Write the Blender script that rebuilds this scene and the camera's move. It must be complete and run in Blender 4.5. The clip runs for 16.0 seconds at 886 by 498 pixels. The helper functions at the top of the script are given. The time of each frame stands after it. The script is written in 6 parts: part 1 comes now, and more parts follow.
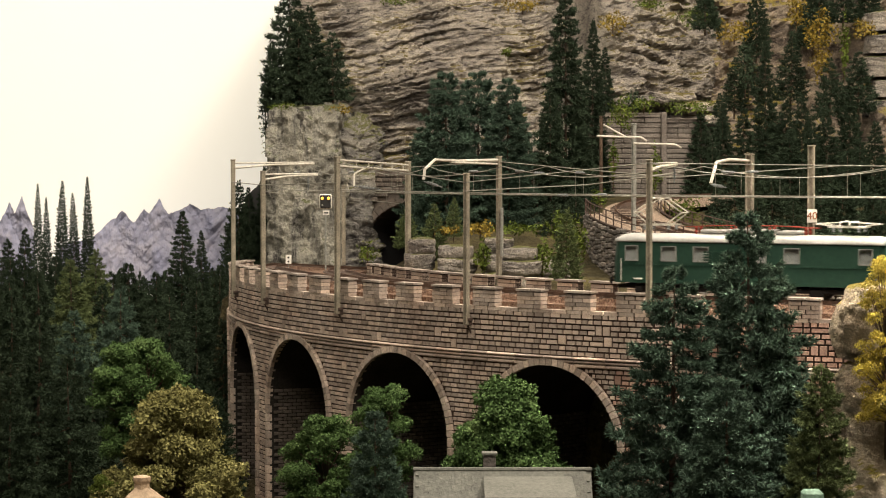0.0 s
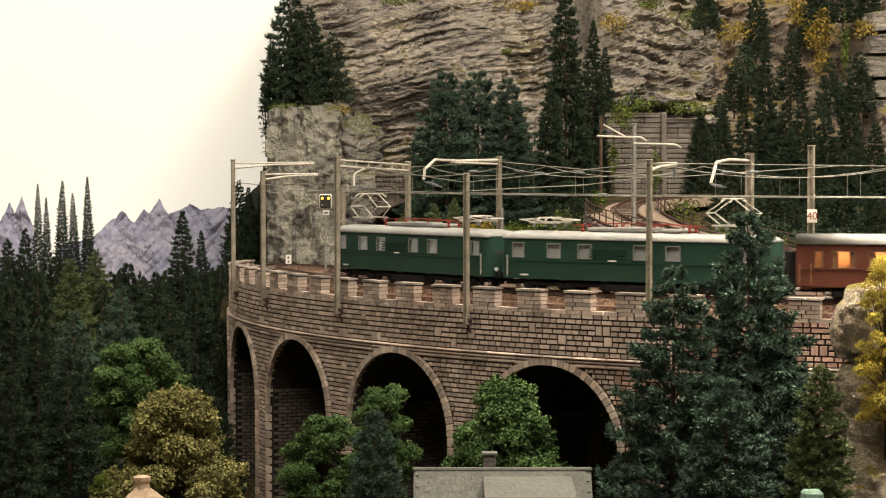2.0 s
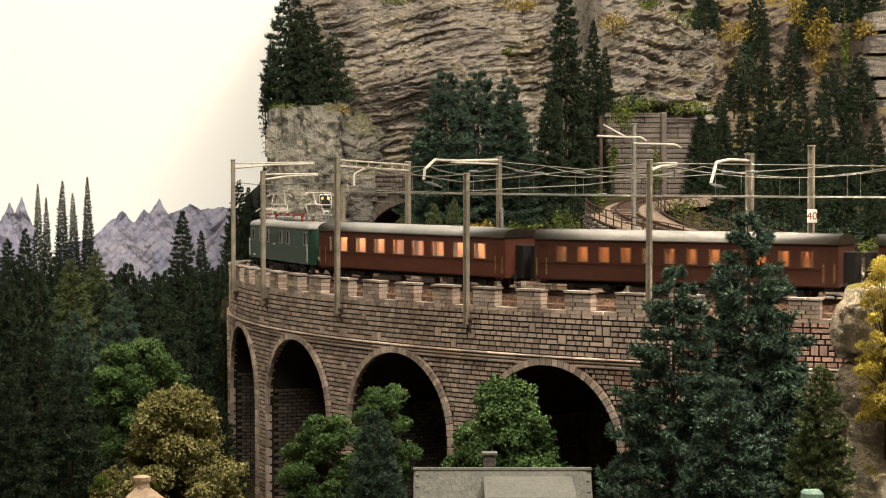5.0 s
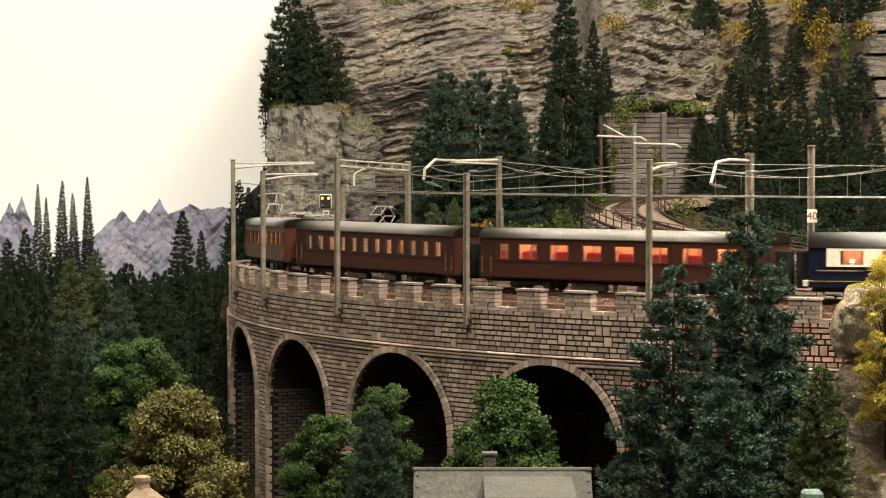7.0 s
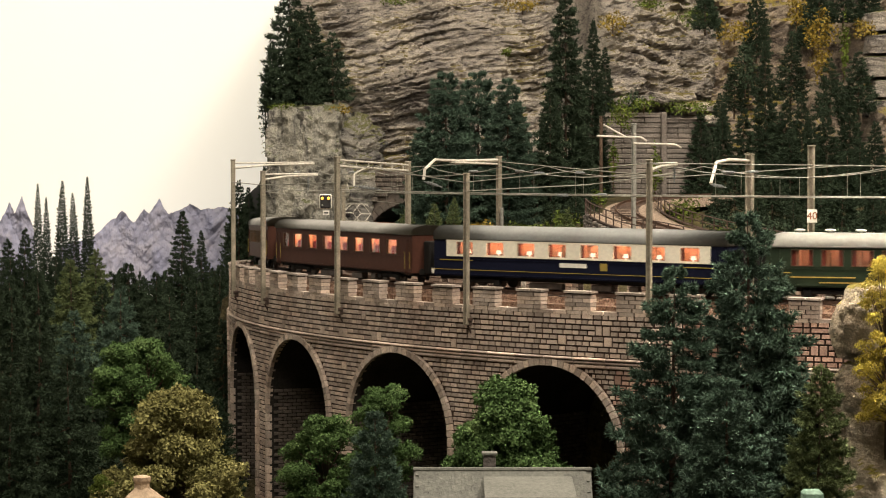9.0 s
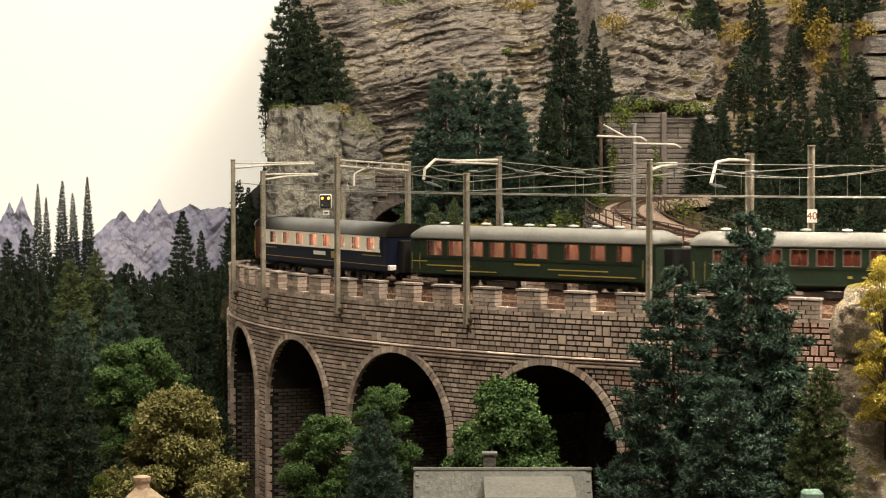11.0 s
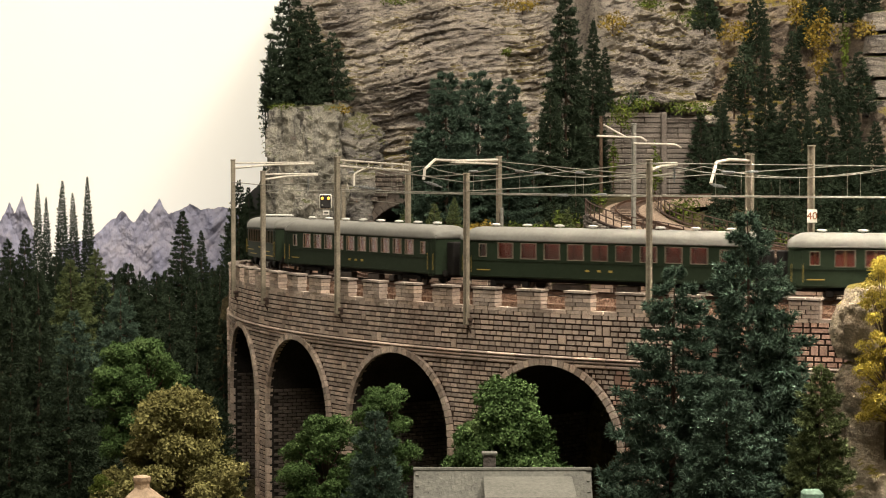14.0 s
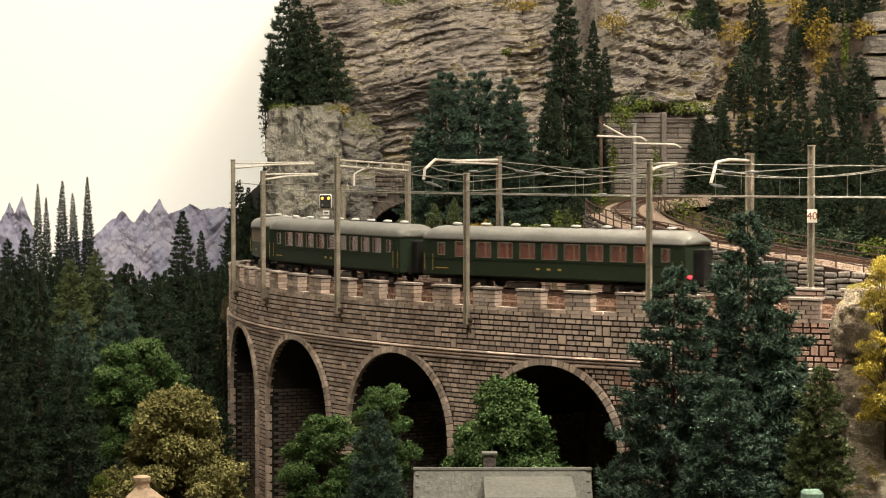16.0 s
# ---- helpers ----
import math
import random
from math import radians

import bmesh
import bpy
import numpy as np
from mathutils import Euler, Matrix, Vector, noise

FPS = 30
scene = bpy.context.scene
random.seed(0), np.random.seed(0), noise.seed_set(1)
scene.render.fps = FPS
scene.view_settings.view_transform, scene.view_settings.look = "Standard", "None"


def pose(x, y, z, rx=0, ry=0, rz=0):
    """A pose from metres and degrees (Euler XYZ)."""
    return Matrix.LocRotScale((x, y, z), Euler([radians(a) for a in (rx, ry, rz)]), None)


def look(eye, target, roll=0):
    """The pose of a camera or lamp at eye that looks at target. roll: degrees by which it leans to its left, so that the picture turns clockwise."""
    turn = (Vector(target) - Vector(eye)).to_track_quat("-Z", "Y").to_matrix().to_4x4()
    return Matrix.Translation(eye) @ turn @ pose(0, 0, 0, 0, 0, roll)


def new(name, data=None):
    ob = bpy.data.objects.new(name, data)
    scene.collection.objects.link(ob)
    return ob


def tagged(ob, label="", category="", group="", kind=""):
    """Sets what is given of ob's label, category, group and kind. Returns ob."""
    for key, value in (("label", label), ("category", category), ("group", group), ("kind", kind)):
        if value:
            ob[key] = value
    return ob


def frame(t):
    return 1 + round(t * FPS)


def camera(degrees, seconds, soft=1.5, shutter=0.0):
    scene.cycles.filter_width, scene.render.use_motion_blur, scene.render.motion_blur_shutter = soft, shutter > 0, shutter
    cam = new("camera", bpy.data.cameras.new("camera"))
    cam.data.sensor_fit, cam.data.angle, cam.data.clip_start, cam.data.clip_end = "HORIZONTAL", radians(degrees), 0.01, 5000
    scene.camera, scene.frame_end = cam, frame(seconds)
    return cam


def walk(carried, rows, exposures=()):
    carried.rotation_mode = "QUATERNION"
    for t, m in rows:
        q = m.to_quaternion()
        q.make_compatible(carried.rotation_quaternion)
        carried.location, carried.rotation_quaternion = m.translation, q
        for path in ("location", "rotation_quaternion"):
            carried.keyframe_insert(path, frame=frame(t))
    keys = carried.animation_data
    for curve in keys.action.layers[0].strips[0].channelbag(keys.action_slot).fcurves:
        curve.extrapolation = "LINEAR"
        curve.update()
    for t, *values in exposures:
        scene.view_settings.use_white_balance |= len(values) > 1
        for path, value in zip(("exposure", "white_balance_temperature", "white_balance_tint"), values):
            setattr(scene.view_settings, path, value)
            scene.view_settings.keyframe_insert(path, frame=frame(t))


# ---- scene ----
cam = camera(22.18, 16.0, soft=1.1, shutter=0.3)
EYE = pose(0, 0, 1.35, 87.788, 0, 0)
walk(cam, [(0.0, EYE), (16.0, EYE)], exposures=[(0.0, 0.0), (16.0, 0.0)])

# ---- light: the exhibition hall's ceiling lamps ----
world = bpy.data.worlds.new("hall_air")
world.use_nodes = True
scene.world = world
world.node_tree.nodes["Background"].inputs[0].default_value = (1.0, 0.93, 0.82, 1)
world.node_tree.nodes["Background"].inputs[1].default_value = 0.055


def ceiling_lamp(x, y, z, sx, sy, watts, target, colour=(1.0, 0.88, 0.72), spread=180):
    d = bpy.data.lights.new("ceiling_lamp", "AREA")
    d.shape, d.size, d.size_y, d.energy, d.color = "RECTANGLE", sx, sy, watts, colour
    d.spread = radians(spread)
    ob = new("ceiling_lamp", d)
    ob.matrix_world = look((x, y, z), target)


ceiling_lamp(0.1, 0.25, 2.95, 2.0, 0.5, 45, (0.1, 1.8, 1.25))
ceiling_lamp(0.80, 1.25, 2.95, 0.6, 0.4, 34, (0.38, 1.60, 1.25))
ceiling_lamp(0.60, 1.25, 2.95, 0.40, 0.40, 3.6, (0.43, 1.58, 1.28), spread=26)
ceiling_lamp(-0.7, 1.7, 2.95, 0.8, 0.4, 10, (-0.4, 2.4, 1.2))
ceiling_lamp(0.25, 1.75, 2.97, 1.3, 0.4, 34, (0.2, 2.85, 1.5))


# ---- materials ----
def node(nt, kind, **sets):
    n = nt.nodes.new(kind)
    for k, v in sets.items():
        n.inputs[k.replace("_", " ")].default_value = v
    return n


def ramp(nt, fac, stops):
    r = nt.nodes.new("ShaderNodeValToRGB")
    while len(r.color_ramp.elements) < len(stops):
        r.color_ramp.elements.new(0.5)
    for e, (p, c) in zip(r.color_ramp.elements, stops):
        e.position, e.color = p, (*c, 1)
    nt.links.new(fac, r.inputs[0])
    return r.outputs[0]


def mixed(nt, fac, a, b, how="MIX"):
    m = nt.nodes.new("ShaderNodeMix")
    m.data_type, m.blend_type = "RGBA", how
    if isinstance(fac, float):
        m.inputs[0].default_value = fac
    else:
        nt.links.new(fac, m.inputs[0])
    for i, s in ((6, a), (7, b)):
        if isinstance(s, tuple):
            m.inputs[i].default_value = (*s, 1)
        else:
            nt.links.new(s, m.inputs[i])
    return m.outputs[2]


def material(name, stops, scale=60, fine=500, rough=0.8, metal=0.0, bump=0.3, grain=0.25, vary=0.0, stretch=(1, 1, 1), glow=None, depth=0.002, sheen=0.5):
    """A surface with colour patches, a fine grain, relief, and a change of tone from piece to piece."""
    m = bpy.data.materials.new(name)
    m.use_nodes = True
    nt = m.node_tree
    b = nt.nodes["Principled BSDF"]
    co = nt.nodes.new("ShaderNodeTexCoord")
    mp = node(nt, "ShaderNodeMapping", Scale=stretch)
    nt.links.new(co.outputs["Object"], mp.inputs[0])
    big = node(nt, "ShaderNodeTexNoise", Scale=scale, Detail=5.0, Roughness=0.6)
    small = node(nt, "ShaderNodeTexNoise", Scale=fine, Detail=4.0, Roughness=0.65)
    for n in (big, small):
        nt.links.new(mp.outputs[0], n.inputs["Vector"])
    col = ramp(nt, big.outputs["Fac"], stops)
    if grain:
        g = ramp(nt, small.outputs["Fac"], [(0.25, (1 - grain * 1.6,) * 3), (0.75, (1 + grain,) * 3)])
        col = mixed(nt, 1.0, col, g, "MULTIPLY")
    if vary:
        oi = nt.nodes.new("ShaderNodeObjectInfo")
        ge = nt.nodes.new("ShaderNodeNewGeometry")
        ad = nt.nodes.new("ShaderNodeMath")
        ad.operation = "ADD"
        nt.links.new(oi.outputs["Random"], ad.inputs[0])
        nt.links.new(ge.outputs["Random Per Island"], ad.inputs[1])
        fr = nt.nodes.new("ShaderNodeMath")
        fr.operation = "FRACT"
        nt.links.new(ad.outputs[0], fr.inputs[0])
        v = ramp(nt, fr.outputs[0], [(0.0, (1 - vary, 1 - vary, 1 - vary)), (0.55, (1, 1, 1)), (1.0, (1 + vary, 1 + vary * 0.9, 1 + vary * 0.75))])
        col = mixed(nt, 1.0, col, v, "MULTIPLY")
    nt.links.new(col, b.inputs["Base Color"])
    b.inputs["Roughness"].default_value = rough
    b.inputs["Metallic"].default_value = metal
    b.inputs["Specular IOR Level"].default_value = sheen
    if bump:
        bp = node(nt, "ShaderNodeBump", Strength=bump, Distance=depth)
        nt.links.new(small.outputs["Fac"], bp.inputs["Height"])
        nt.links.new(bp.outputs[0], b.inputs["Normal"])
    if glow:
        b.inputs["Emission Color"].default_value = (*glow[0], 1)
        b.inputs["Emission Strength"].default_value = glow[1]
    return m


def tones(c, spread=0.35, warm=0.0):
    lo = tuple(x * (1 - spread) for x in c)
    hi = (c[0] * (1 + spread + warm), c[1] * (1 + spread), c[2] * (1 + spread - warm))
    return [(0.3, lo), (0.5, c), (0.72, hi)]


def foliage(name, dark, light, tip, vary=0.15):
    """Leaves: tone by clump, by leaf and by the tree, a little light passing through."""
    m = material(name, [(0.3, dark), (0.55, light), (0.75, tip)], scale=35, fine=300, rough=0.75, bump=0, grain=0.3, vary=vary, sheen=0.08)
    return m


def rock(name, low, mid, high, moss=None, strata=220, scale=14, bump=0.9, mossy=0.5, beds=(0.22, 0.22, 1.0)):
    m = bpy.data.materials.new(name)
    m.use_nodes = True
    nt = m.node_tree
    b = nt.nodes["Principled BSDF"]
    b.inputs["Roughness"].default_value = 0.9
    b.inputs["Specular IOR Level"].default_value = 0.25
    co = nt.nodes.new("ShaderNodeTexCoord")
    flat = node(nt, "ShaderNodeMapping", Scale=beds, Rotation=(0.0, 0.10, 0.0))
    nt.links.new(co.outputs["Object"], flat.inputs[0])
    patch = node(nt, "ShaderNodeTexNoise", Scale=scale, Detail=6.0, Roughness=0.62)
    nt.links.new(co.outputs["Object"], patch.inputs["Vector"])
    bed = node(nt, "ShaderNodeTexNoise", Scale=strata, Detail=6.0, Roughness=0.7, Distortion=0.6)
    nt.links.new(flat.outputs[0], bed.inputs["Vector"])
    fine = node(nt, "ShaderNodeTexNoise", Scale=420.0, Detail=5.0, Roughness=0.7)
    nt.links.new(co.outputs["Object"], fine.inputs["Vector"])
    col = ramp(nt, patch.outputs["Fac"], [(0.34, low), (0.5, mid), (0.66, high)])
    col = mixed(nt, 1.0, col, ramp(nt, bed.outputs["Fac"], [(0.37, (0.22, 0.21, 0.23)), (0.455, (0.85, 0.85, 0.86)), (0.68, (1.3, 1.27, 1.2))]), "MULTIPLY")
    col = mixed(nt, 1.0, col, ramp(nt, fine.outputs["Fac"], [(0.3, (0.7, 0.7, 0.7)), (0.7, (1.25, 1.25, 1.25))]), "MULTIPLY")
    if moss:
        ge = nt.nodes.new("ShaderNodeNewGeometry")
        sx = nt.nodes.new("ShaderNodeSeparateXYZ")
        nt.links.new(ge.outputs["Normal"], sx.inputs[0])
        ml = nt.nodes.new("ShaderNodeMath")
        ml.operation = "MULTIPLY_ADD"
        ml.inputs[1].default_value = 0.55
        nt.links.new(sx.outputs["Z"], ml.inputs[0])
        nt.links.new(patch.outputs["Fac"], ml.inputs[2])
        where = ramp(nt, ml.outputs[0], [(1.0 - mossy * 0.5, (0, 0, 0)), (1.0 - mossy * 0.5 + 0.16, (1, 1, 1))])
        green = ramp(nt, fine.outputs["Fac"], [(0.35, tuple(x * 0.5 for x in moss)), (0.65, moss)])
        col = mixed(nt, where, col, green)
    nt.links.new(col, b.inputs["Base Color"])
    hs = nt.nodes.new("ShaderNodeMath")
    hs.operation = "ADD"
    nt.links.new(bed.outputs["Fac"], hs.inputs[0])
    nt.links.new(fine.outputs["Fac"], hs.inputs[1])
    bp = node(nt, "ShaderNodeBump", Strength=bump, Distance=0.006)
    nt.links.new(hs.outputs[0], bp.inputs["Height"])
    nt.links.new(bp.outputs[0], b.inputs["Normal"])
    return m


def pane_material(name, tint, gloss):
    m = bpy.data.materials.new(name)
    m.use_nodes = True
    nt = m.node_tree
    nt.nodes.remove(nt.nodes["Principled BSDF"])
    out = nt.nodes["Material Output"]
    tr = node(nt, "ShaderNodeBsdfTransparent", Color=(*tint, 1))
    gl = node(nt, "ShaderNodeBsdfGlossy", Roughness=0.08)
    mx = nt.nodes.new("ShaderNodeMixShader")
    mx.inputs[0].default_value = gloss
    nt.links.new(tr.outputs[0], mx.inputs[1])
    nt.links.new(gl.outputs[0], mx.inputs[2])
    nt.links.new(mx.outputs[0], out.inputs[0])
    return m


STONE = material("viaduct_stone", [(0.3, (0.31, 0.236, 0.193)), (0.5, (0.43, 0.352, 0.296)), (0.72, (0.56, 0.475, 0.415))], scale=26, fine=700, rough=0.9, bump=0.5, grain=0.25, vary=0.36, depth=0.001, sheen=0.2)
CAPSTONE = material("cap_stone", [(0.3, (0.19, 0.155, 0.13)), (0.5, (0.31, 0.265, 0.23)), (0.72, (0.44, 0.39, 0.345))], scale=60, fine=800, rough=0.9, bump=0.5, grain=0.25, vary=0.2, depth=0.001, sheen=0.2)
MORTAR = material("dark_joint", tones((0.052, 0.034, 0.027)), scale=60, fine=600, rough=0.95, bump=0.3, sheen=0.1)
# Near-black vault lining: the shade under the arches is put into its colour.
VAULT = material("shade_dark_vault", tones((0.035, 0.031, 0.028)), scale=50, fine=500, rough=0.95, bump=0.4, sheen=0.1)
REDSTONE = material("red_viaduct_stone", [(0.3, (0.24, 0.145, 0.110)), (0.5, (0.35, 0.225, 0.178)), (0.72, (0.45, 0.31, 0.25))], scale=26, fine=700, rough=0.9, bump=0.5, grain=0.25, vary=0.30, depth=0.001, sheen=0.2)
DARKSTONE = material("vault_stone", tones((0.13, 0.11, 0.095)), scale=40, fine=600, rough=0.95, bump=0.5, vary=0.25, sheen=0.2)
BALLAST = material("rusty_ballast", [(0.3, (0.10, 0.058, 0.040)), (0.5, (0.23, 0.138, 0.096)), (0.7, (0.38, 0.27, 0.20))], scale=380, fine=900, rough=0.95, bump=1.0, grain=0.5, sheen=0.2)
PALEBALLAST = material("pale_ballast", [(0.3, (0.20, 0.145, 0.105)), (0.5, (0.35, 0.265, 0.20)), (0.7, (0.48, 0.385, 0.31))], scale=300, fine=900, rough=0.95, bump=1.0, grain=0.45, sheen=0.2)
RUST = material("rail_rust", tones((0.11, 0.065, 0.045)), scale=80, rough=0.6, metal=0.5)
SLEEPER = material("sleeper_wood", tones((0.075, 0.05, 0.038)), scale=90, rough=0.9, vary=0.3)
CLIFF = rock("layered_cliff", (0.22, 0.198, 0.178), (0.375, 0.337, 0.292), (0.51, 0.46, 0.395), moss=(0.20, 0.165, 0.06), mossy=0.12)
CLIFFGREY = rock("grey_cliff", (0.14, 0.133, 0.122), (0.235, 0.224, 0.203), (0.33, 0.312, 0.282), moss=(0.15, 0.15, 0.06), strata=60, scale=18, mossy=0.36)
PILLAR = rock("pillar_rock", (0.185, 0.178, 0.152), (0.30, 0.29, 0.25), (0.41, 0.395, 0.345), moss=(0.15, 0.16, 0.08), strata=70, scale=26, mossy=0.30, beds=(1.0, 1.0, 0.24))
CLIFFWARM = rock("warm_cliff", (0.19, 0.15, 0.118), (0.32, 0.262, 0.205), (0.44, 0.37, 0.285), moss=(0.30, 0.24, 0.05), strata=110, mossy=0.30)
OUTCROP = rock("outcrop", (0.28, 0.22, 0.16), (0.44, 0.365, 0.27), (0.58, 0.51, 0.41), moss=(0.34, 0.29, 0.06), strata=40, scale=22, mossy=0.22)
BOULDER = rock("boulder", (0.19, 0.175, 0.16), (0.30, 0.27, 0.24), (0.40, 0.36, 0.31), moss=(0.15, 0.15, 0.05), strata=120, scale=30, mossy=0.08)
EARTH = material("forest_floor", [(0.3, (0.028, 0.026, 0.014)), (0.5, (0.06, 0.05, 0.026)), (0.72, (0.11, 0.095, 0.04))], scale=22, fine=320, rough=0.95, bump=0.8, grain=0.5, depth=0.005, sheen=0.1)
WALLSTONE = material("rubble_stone", tones((0.20, 0.18, 0.165), 0.4), scale=40, fine=500, rough=0.9, bump=0.7, vary=0.35, sheen=0.2)
PANELSTONE = material("retaining_stone", tones((0.20, 0.175, 0.155), 0.3), scale=30, fine=500, rough=0.9, bump=0.6, vary=0.2, sheen=0.2)
BARK = material("bark", tones((0.085, 0.055, 0.035)), scale=80, rough=0.95, bump=0.7)
SPRUCE = foliage("dark_spruce_needles", (0.018, 0.029, 0.018), (0.041, 0.062, 0.037), (0.088, 0.116, 0.068))
SPRUCEBLUE = foliage("blue_green_needles", (0.042, 0.072, 0.052), (0.086, 0.135, 0.098), (0.140, 0.195, 0.142))
PINE = foliage("pine_needles", (0.034, 0.058, 0.043), (0.076, 0.120, 0.086), (0.140, 0.192, 0.138))
SPRUCEOLIVE = foliage("olive_needles", (0.055, 0.078, 0.032), (0.125, 0.160, 0.068), (0.23, 0.26, 0.120))
LEAFGREEN = foliage("green_leaves", (0.030, 0.058, 0.018), (0.080, 0.138, 0.046), (0.165, 0.235, 0.092))
LEAFOLIVE = foliage("olive_leaves", (0.085, 0.085, 0.028), (0.20, 0.19, 0.072), (0.33, 0.31, 0.14))
LEAFYELLOW = foliage("yellow_leaves", (0.28, 0.22, 0.035), (0.54, 0.44, 0.08), (0.74, 0.64, 0.16))
MOSSGREEN = foliage("moss_tufts", (0.04, 0.06, 0.012), (0.10, 0.135, 0.025), (0.18, 0.21, 0.05))
MOSSGOLD = foliage("golden_tufts", (0.10, 0.075, 0.015), (0.25, 0.18, 0.035), (0.38, 0.28, 0.06))
MASTPAINT = material("mast_paint", tones((0.255, 0.225, 0.170), 0.25), scale=120, fine=700, rough=0.7, bump=0.2, grain=0.3)
MASTGREY = material("mast_grey", tones((0.30, 0.30, 0.27), 0.2), scale=120, rough=0.6, metal=0.2)
ARMPAINT = material("arm_paint", tones((0.55, 0.52, 0.45), 0.2), scale=90, rough=0.55)
WIRE = material("wire", tones((0.26, 0.25, 0.21), 0.2), scale=90, rough=0.5, metal=0.4, bump=0)
INSULATOR = material("insulator", tones((0.16, 0.17, 0.17), 0.2), scale=90, rough=0.3, bump=0)
# Real black paint; also stands for shade in the tunnel bore and backdrop gap.
BLACK = material("black_paint_and_shade", tones((0.012, 0.012, 0.013), 0.3), scale=90, rough=0.6, bump=0.1)
IRON = material("rusty_iron", tones((0.07, 0.045, 0.035), 0.3), scale=120, rough=0.8)


# ---- mesh building ----
class Shape:
    """Collects vertices and faces of one mesh."""

    def __init__(self):
        self.v, self.f = [], []

    def add(self, verts, faces, m=None):
        n = len(self.v)
        self.v += [tuple(m @ Vector(p)) for p in verts] if m is not None else [tuple(p) for p in verts]
        self.f += [tuple(i + n for i in q) for q in faces]
        return self

    def box(self, x, y, z, sx, sy, sz, bevel=0.0, m=None):
        """A box about its centre, its edges chamfered."""
        a, b, c = sx / 2, sy / 2, sz / 2
        if not bevel:
            vs = [(x + i * a, y + j * b, z + k * c) for i in (-1, 1) for j in (-1, 1) for k in (-1, 1)]
            return self.add(vs, [(0, 1, 3, 2), (4, 6, 7, 5), (0, 4, 5, 1), (2, 3, 7, 6), (0, 2, 6, 4), (1, 5, 7, 3)], m)
        e = min(bevel, a * 0.9, b * 0.9, c * 0.9)
        vs, at = [], {}
        for i in (-1, 1):
            for j in (-1, 1):
                for k in (-1, 1):
                    for ax, p in enumerate(((a, b - e, c - e), (a - e, b, c - e), (a - e, b - e, c))):
                        at[i, j, k, ax] = len(vs)
                        vs.append((x + i * p[0], y + j * p[1], z + k * p[2]))
        fs = []
        for s in (-1, 1):
            r = [(-1, -1), (1, -1), (1, 1), (-1, 1)]
            fs.append([at[s, j, k, 0] for j, k in r][::s])
            fs.append([at[i, s, k, 1] for i, k in r][::-s])
            fs.append([at[i, j, s, 2] for i, j in r][::s])
        for p in (-1, 1):
            for q in (-1, 1):
                fs.append((at[-1, p, q, 1], at[1, p, q, 1], at[1, p, q, 2], at[-1, p, q, 2]))
                fs.append((at[p, -1, q, 0], at[p, 1, q, 0], at[p, 1, q, 2], at[p, -1, q, 2]))
                fs.append((at[p, q, -1, 0], at[p, q, 1, 0], at[p, q, 1, 1], at[p, q, -1, 1]))
                for r in (-1, 1):
                    fs.append((at[p, q, r, 0], at[p, q, r, 1], at[p, q, r, 2]))
        return self.add(vs, fs, m)

    def tube(self, p, q, r, n=6, r2=None):
        """A round bar from p to q."""
        p, q = Vector(p), Vector(q)
        d = (q - p).normalized()
        u = d.orthogonal().normalized()
        w = d.cross(u)
        r2 = r if r2 is None else r2
        vs = [c + (u * math.cos(a) + w * math.sin(a)) * s for c, s in ((p, r), (q, r2)) for a in [2 * math.pi * i / n for i in range(n)]]
        fs = [(i, (i + 1) % n, n + (i + 1) % n, n + i) for i in range(n)] + [tuple(range(n))[::-1], tuple(range(n, 2 * n))]
        return self.add(vs, fs)

    def line(self, pts, r, n=5):
        for a, b in zip(pts, pts[1:]):
            self.tube(a, b, r, n)
        return self

    def lathe(self, rings, x=0, y=0, n=10):
        """A turned body about a vertical axis: rings of (radius, z)."""
        vs = [(x + r * math.cos(2 * math.pi * i / n), y + r * math.sin(2 * math.pi * i / n), z) for r, z in rings for i in range(n)]
        fs = [(k * n + i, k * n + (i + 1) % n, (k + 1) * n + (i + 1) % n, (k + 1) * n + i) for k in range(len(rings) - 1) for i in range(n)]
        return self.add(vs, fs + [tuple(range(n))[::-1], tuple(range((len(rings) - 1) * n, len(rings) * n))])

    def loft(self, sections, closed=True, caps=True):
        """Skin over sections of equally many points."""
        n = len(sections[0])
        vs = [p for s in sections for p in s]
        m = n if closed else n - 1
        fs = [(k * n + i, k * n + (i + 1) % n, (k + 1) * n + (i + 1) % n, (k + 1) * n + i) for k in range(len(sections) - 1) for i in range(m)]
        if caps:
            fs += [tuple(range(n))[::-1], tuple(range((len(sections) - 1) * n, len(sections) * n))]
        return self.add(vs, fs)

    def mesh(self, name, mat, smooth=False):
        me = bpy.data.meshes.new(name)
        me.from_pydata(self.v, [], self.f)
        me.materials.append(mat)
        if smooth:
            me.shade_smooth()
        me.update()
        return me


def part(name, sh, mat, parent, label="", smooth=False):
    ob = new(name, sh.mesh(name, mat, smooth) if isinstance(sh, Shape) else sh)
    ob.parent = parent
    if label:
        tagged(ob, label)
    return ob


def thing(name, label, category, group="", kind="", m=None):
    ob = tagged(new(name), label, category, group, kind)
    ob.empty_display_size = 0.01
    if m is not None:
        ob.matrix_basis = m
    return ob


def solid(name, sh, mat, label, category, group="", kind="", smooth=False):
    return tagged(new(name, sh.mesh(name, mat, smooth)), label, category, group, kind)


# ---- the plan: both tracks turn about one centre ----
CX, CY = 0.528, 2.230
R_OUT, R_TRACK, R_IN = 0.736, 0.699, 0.607
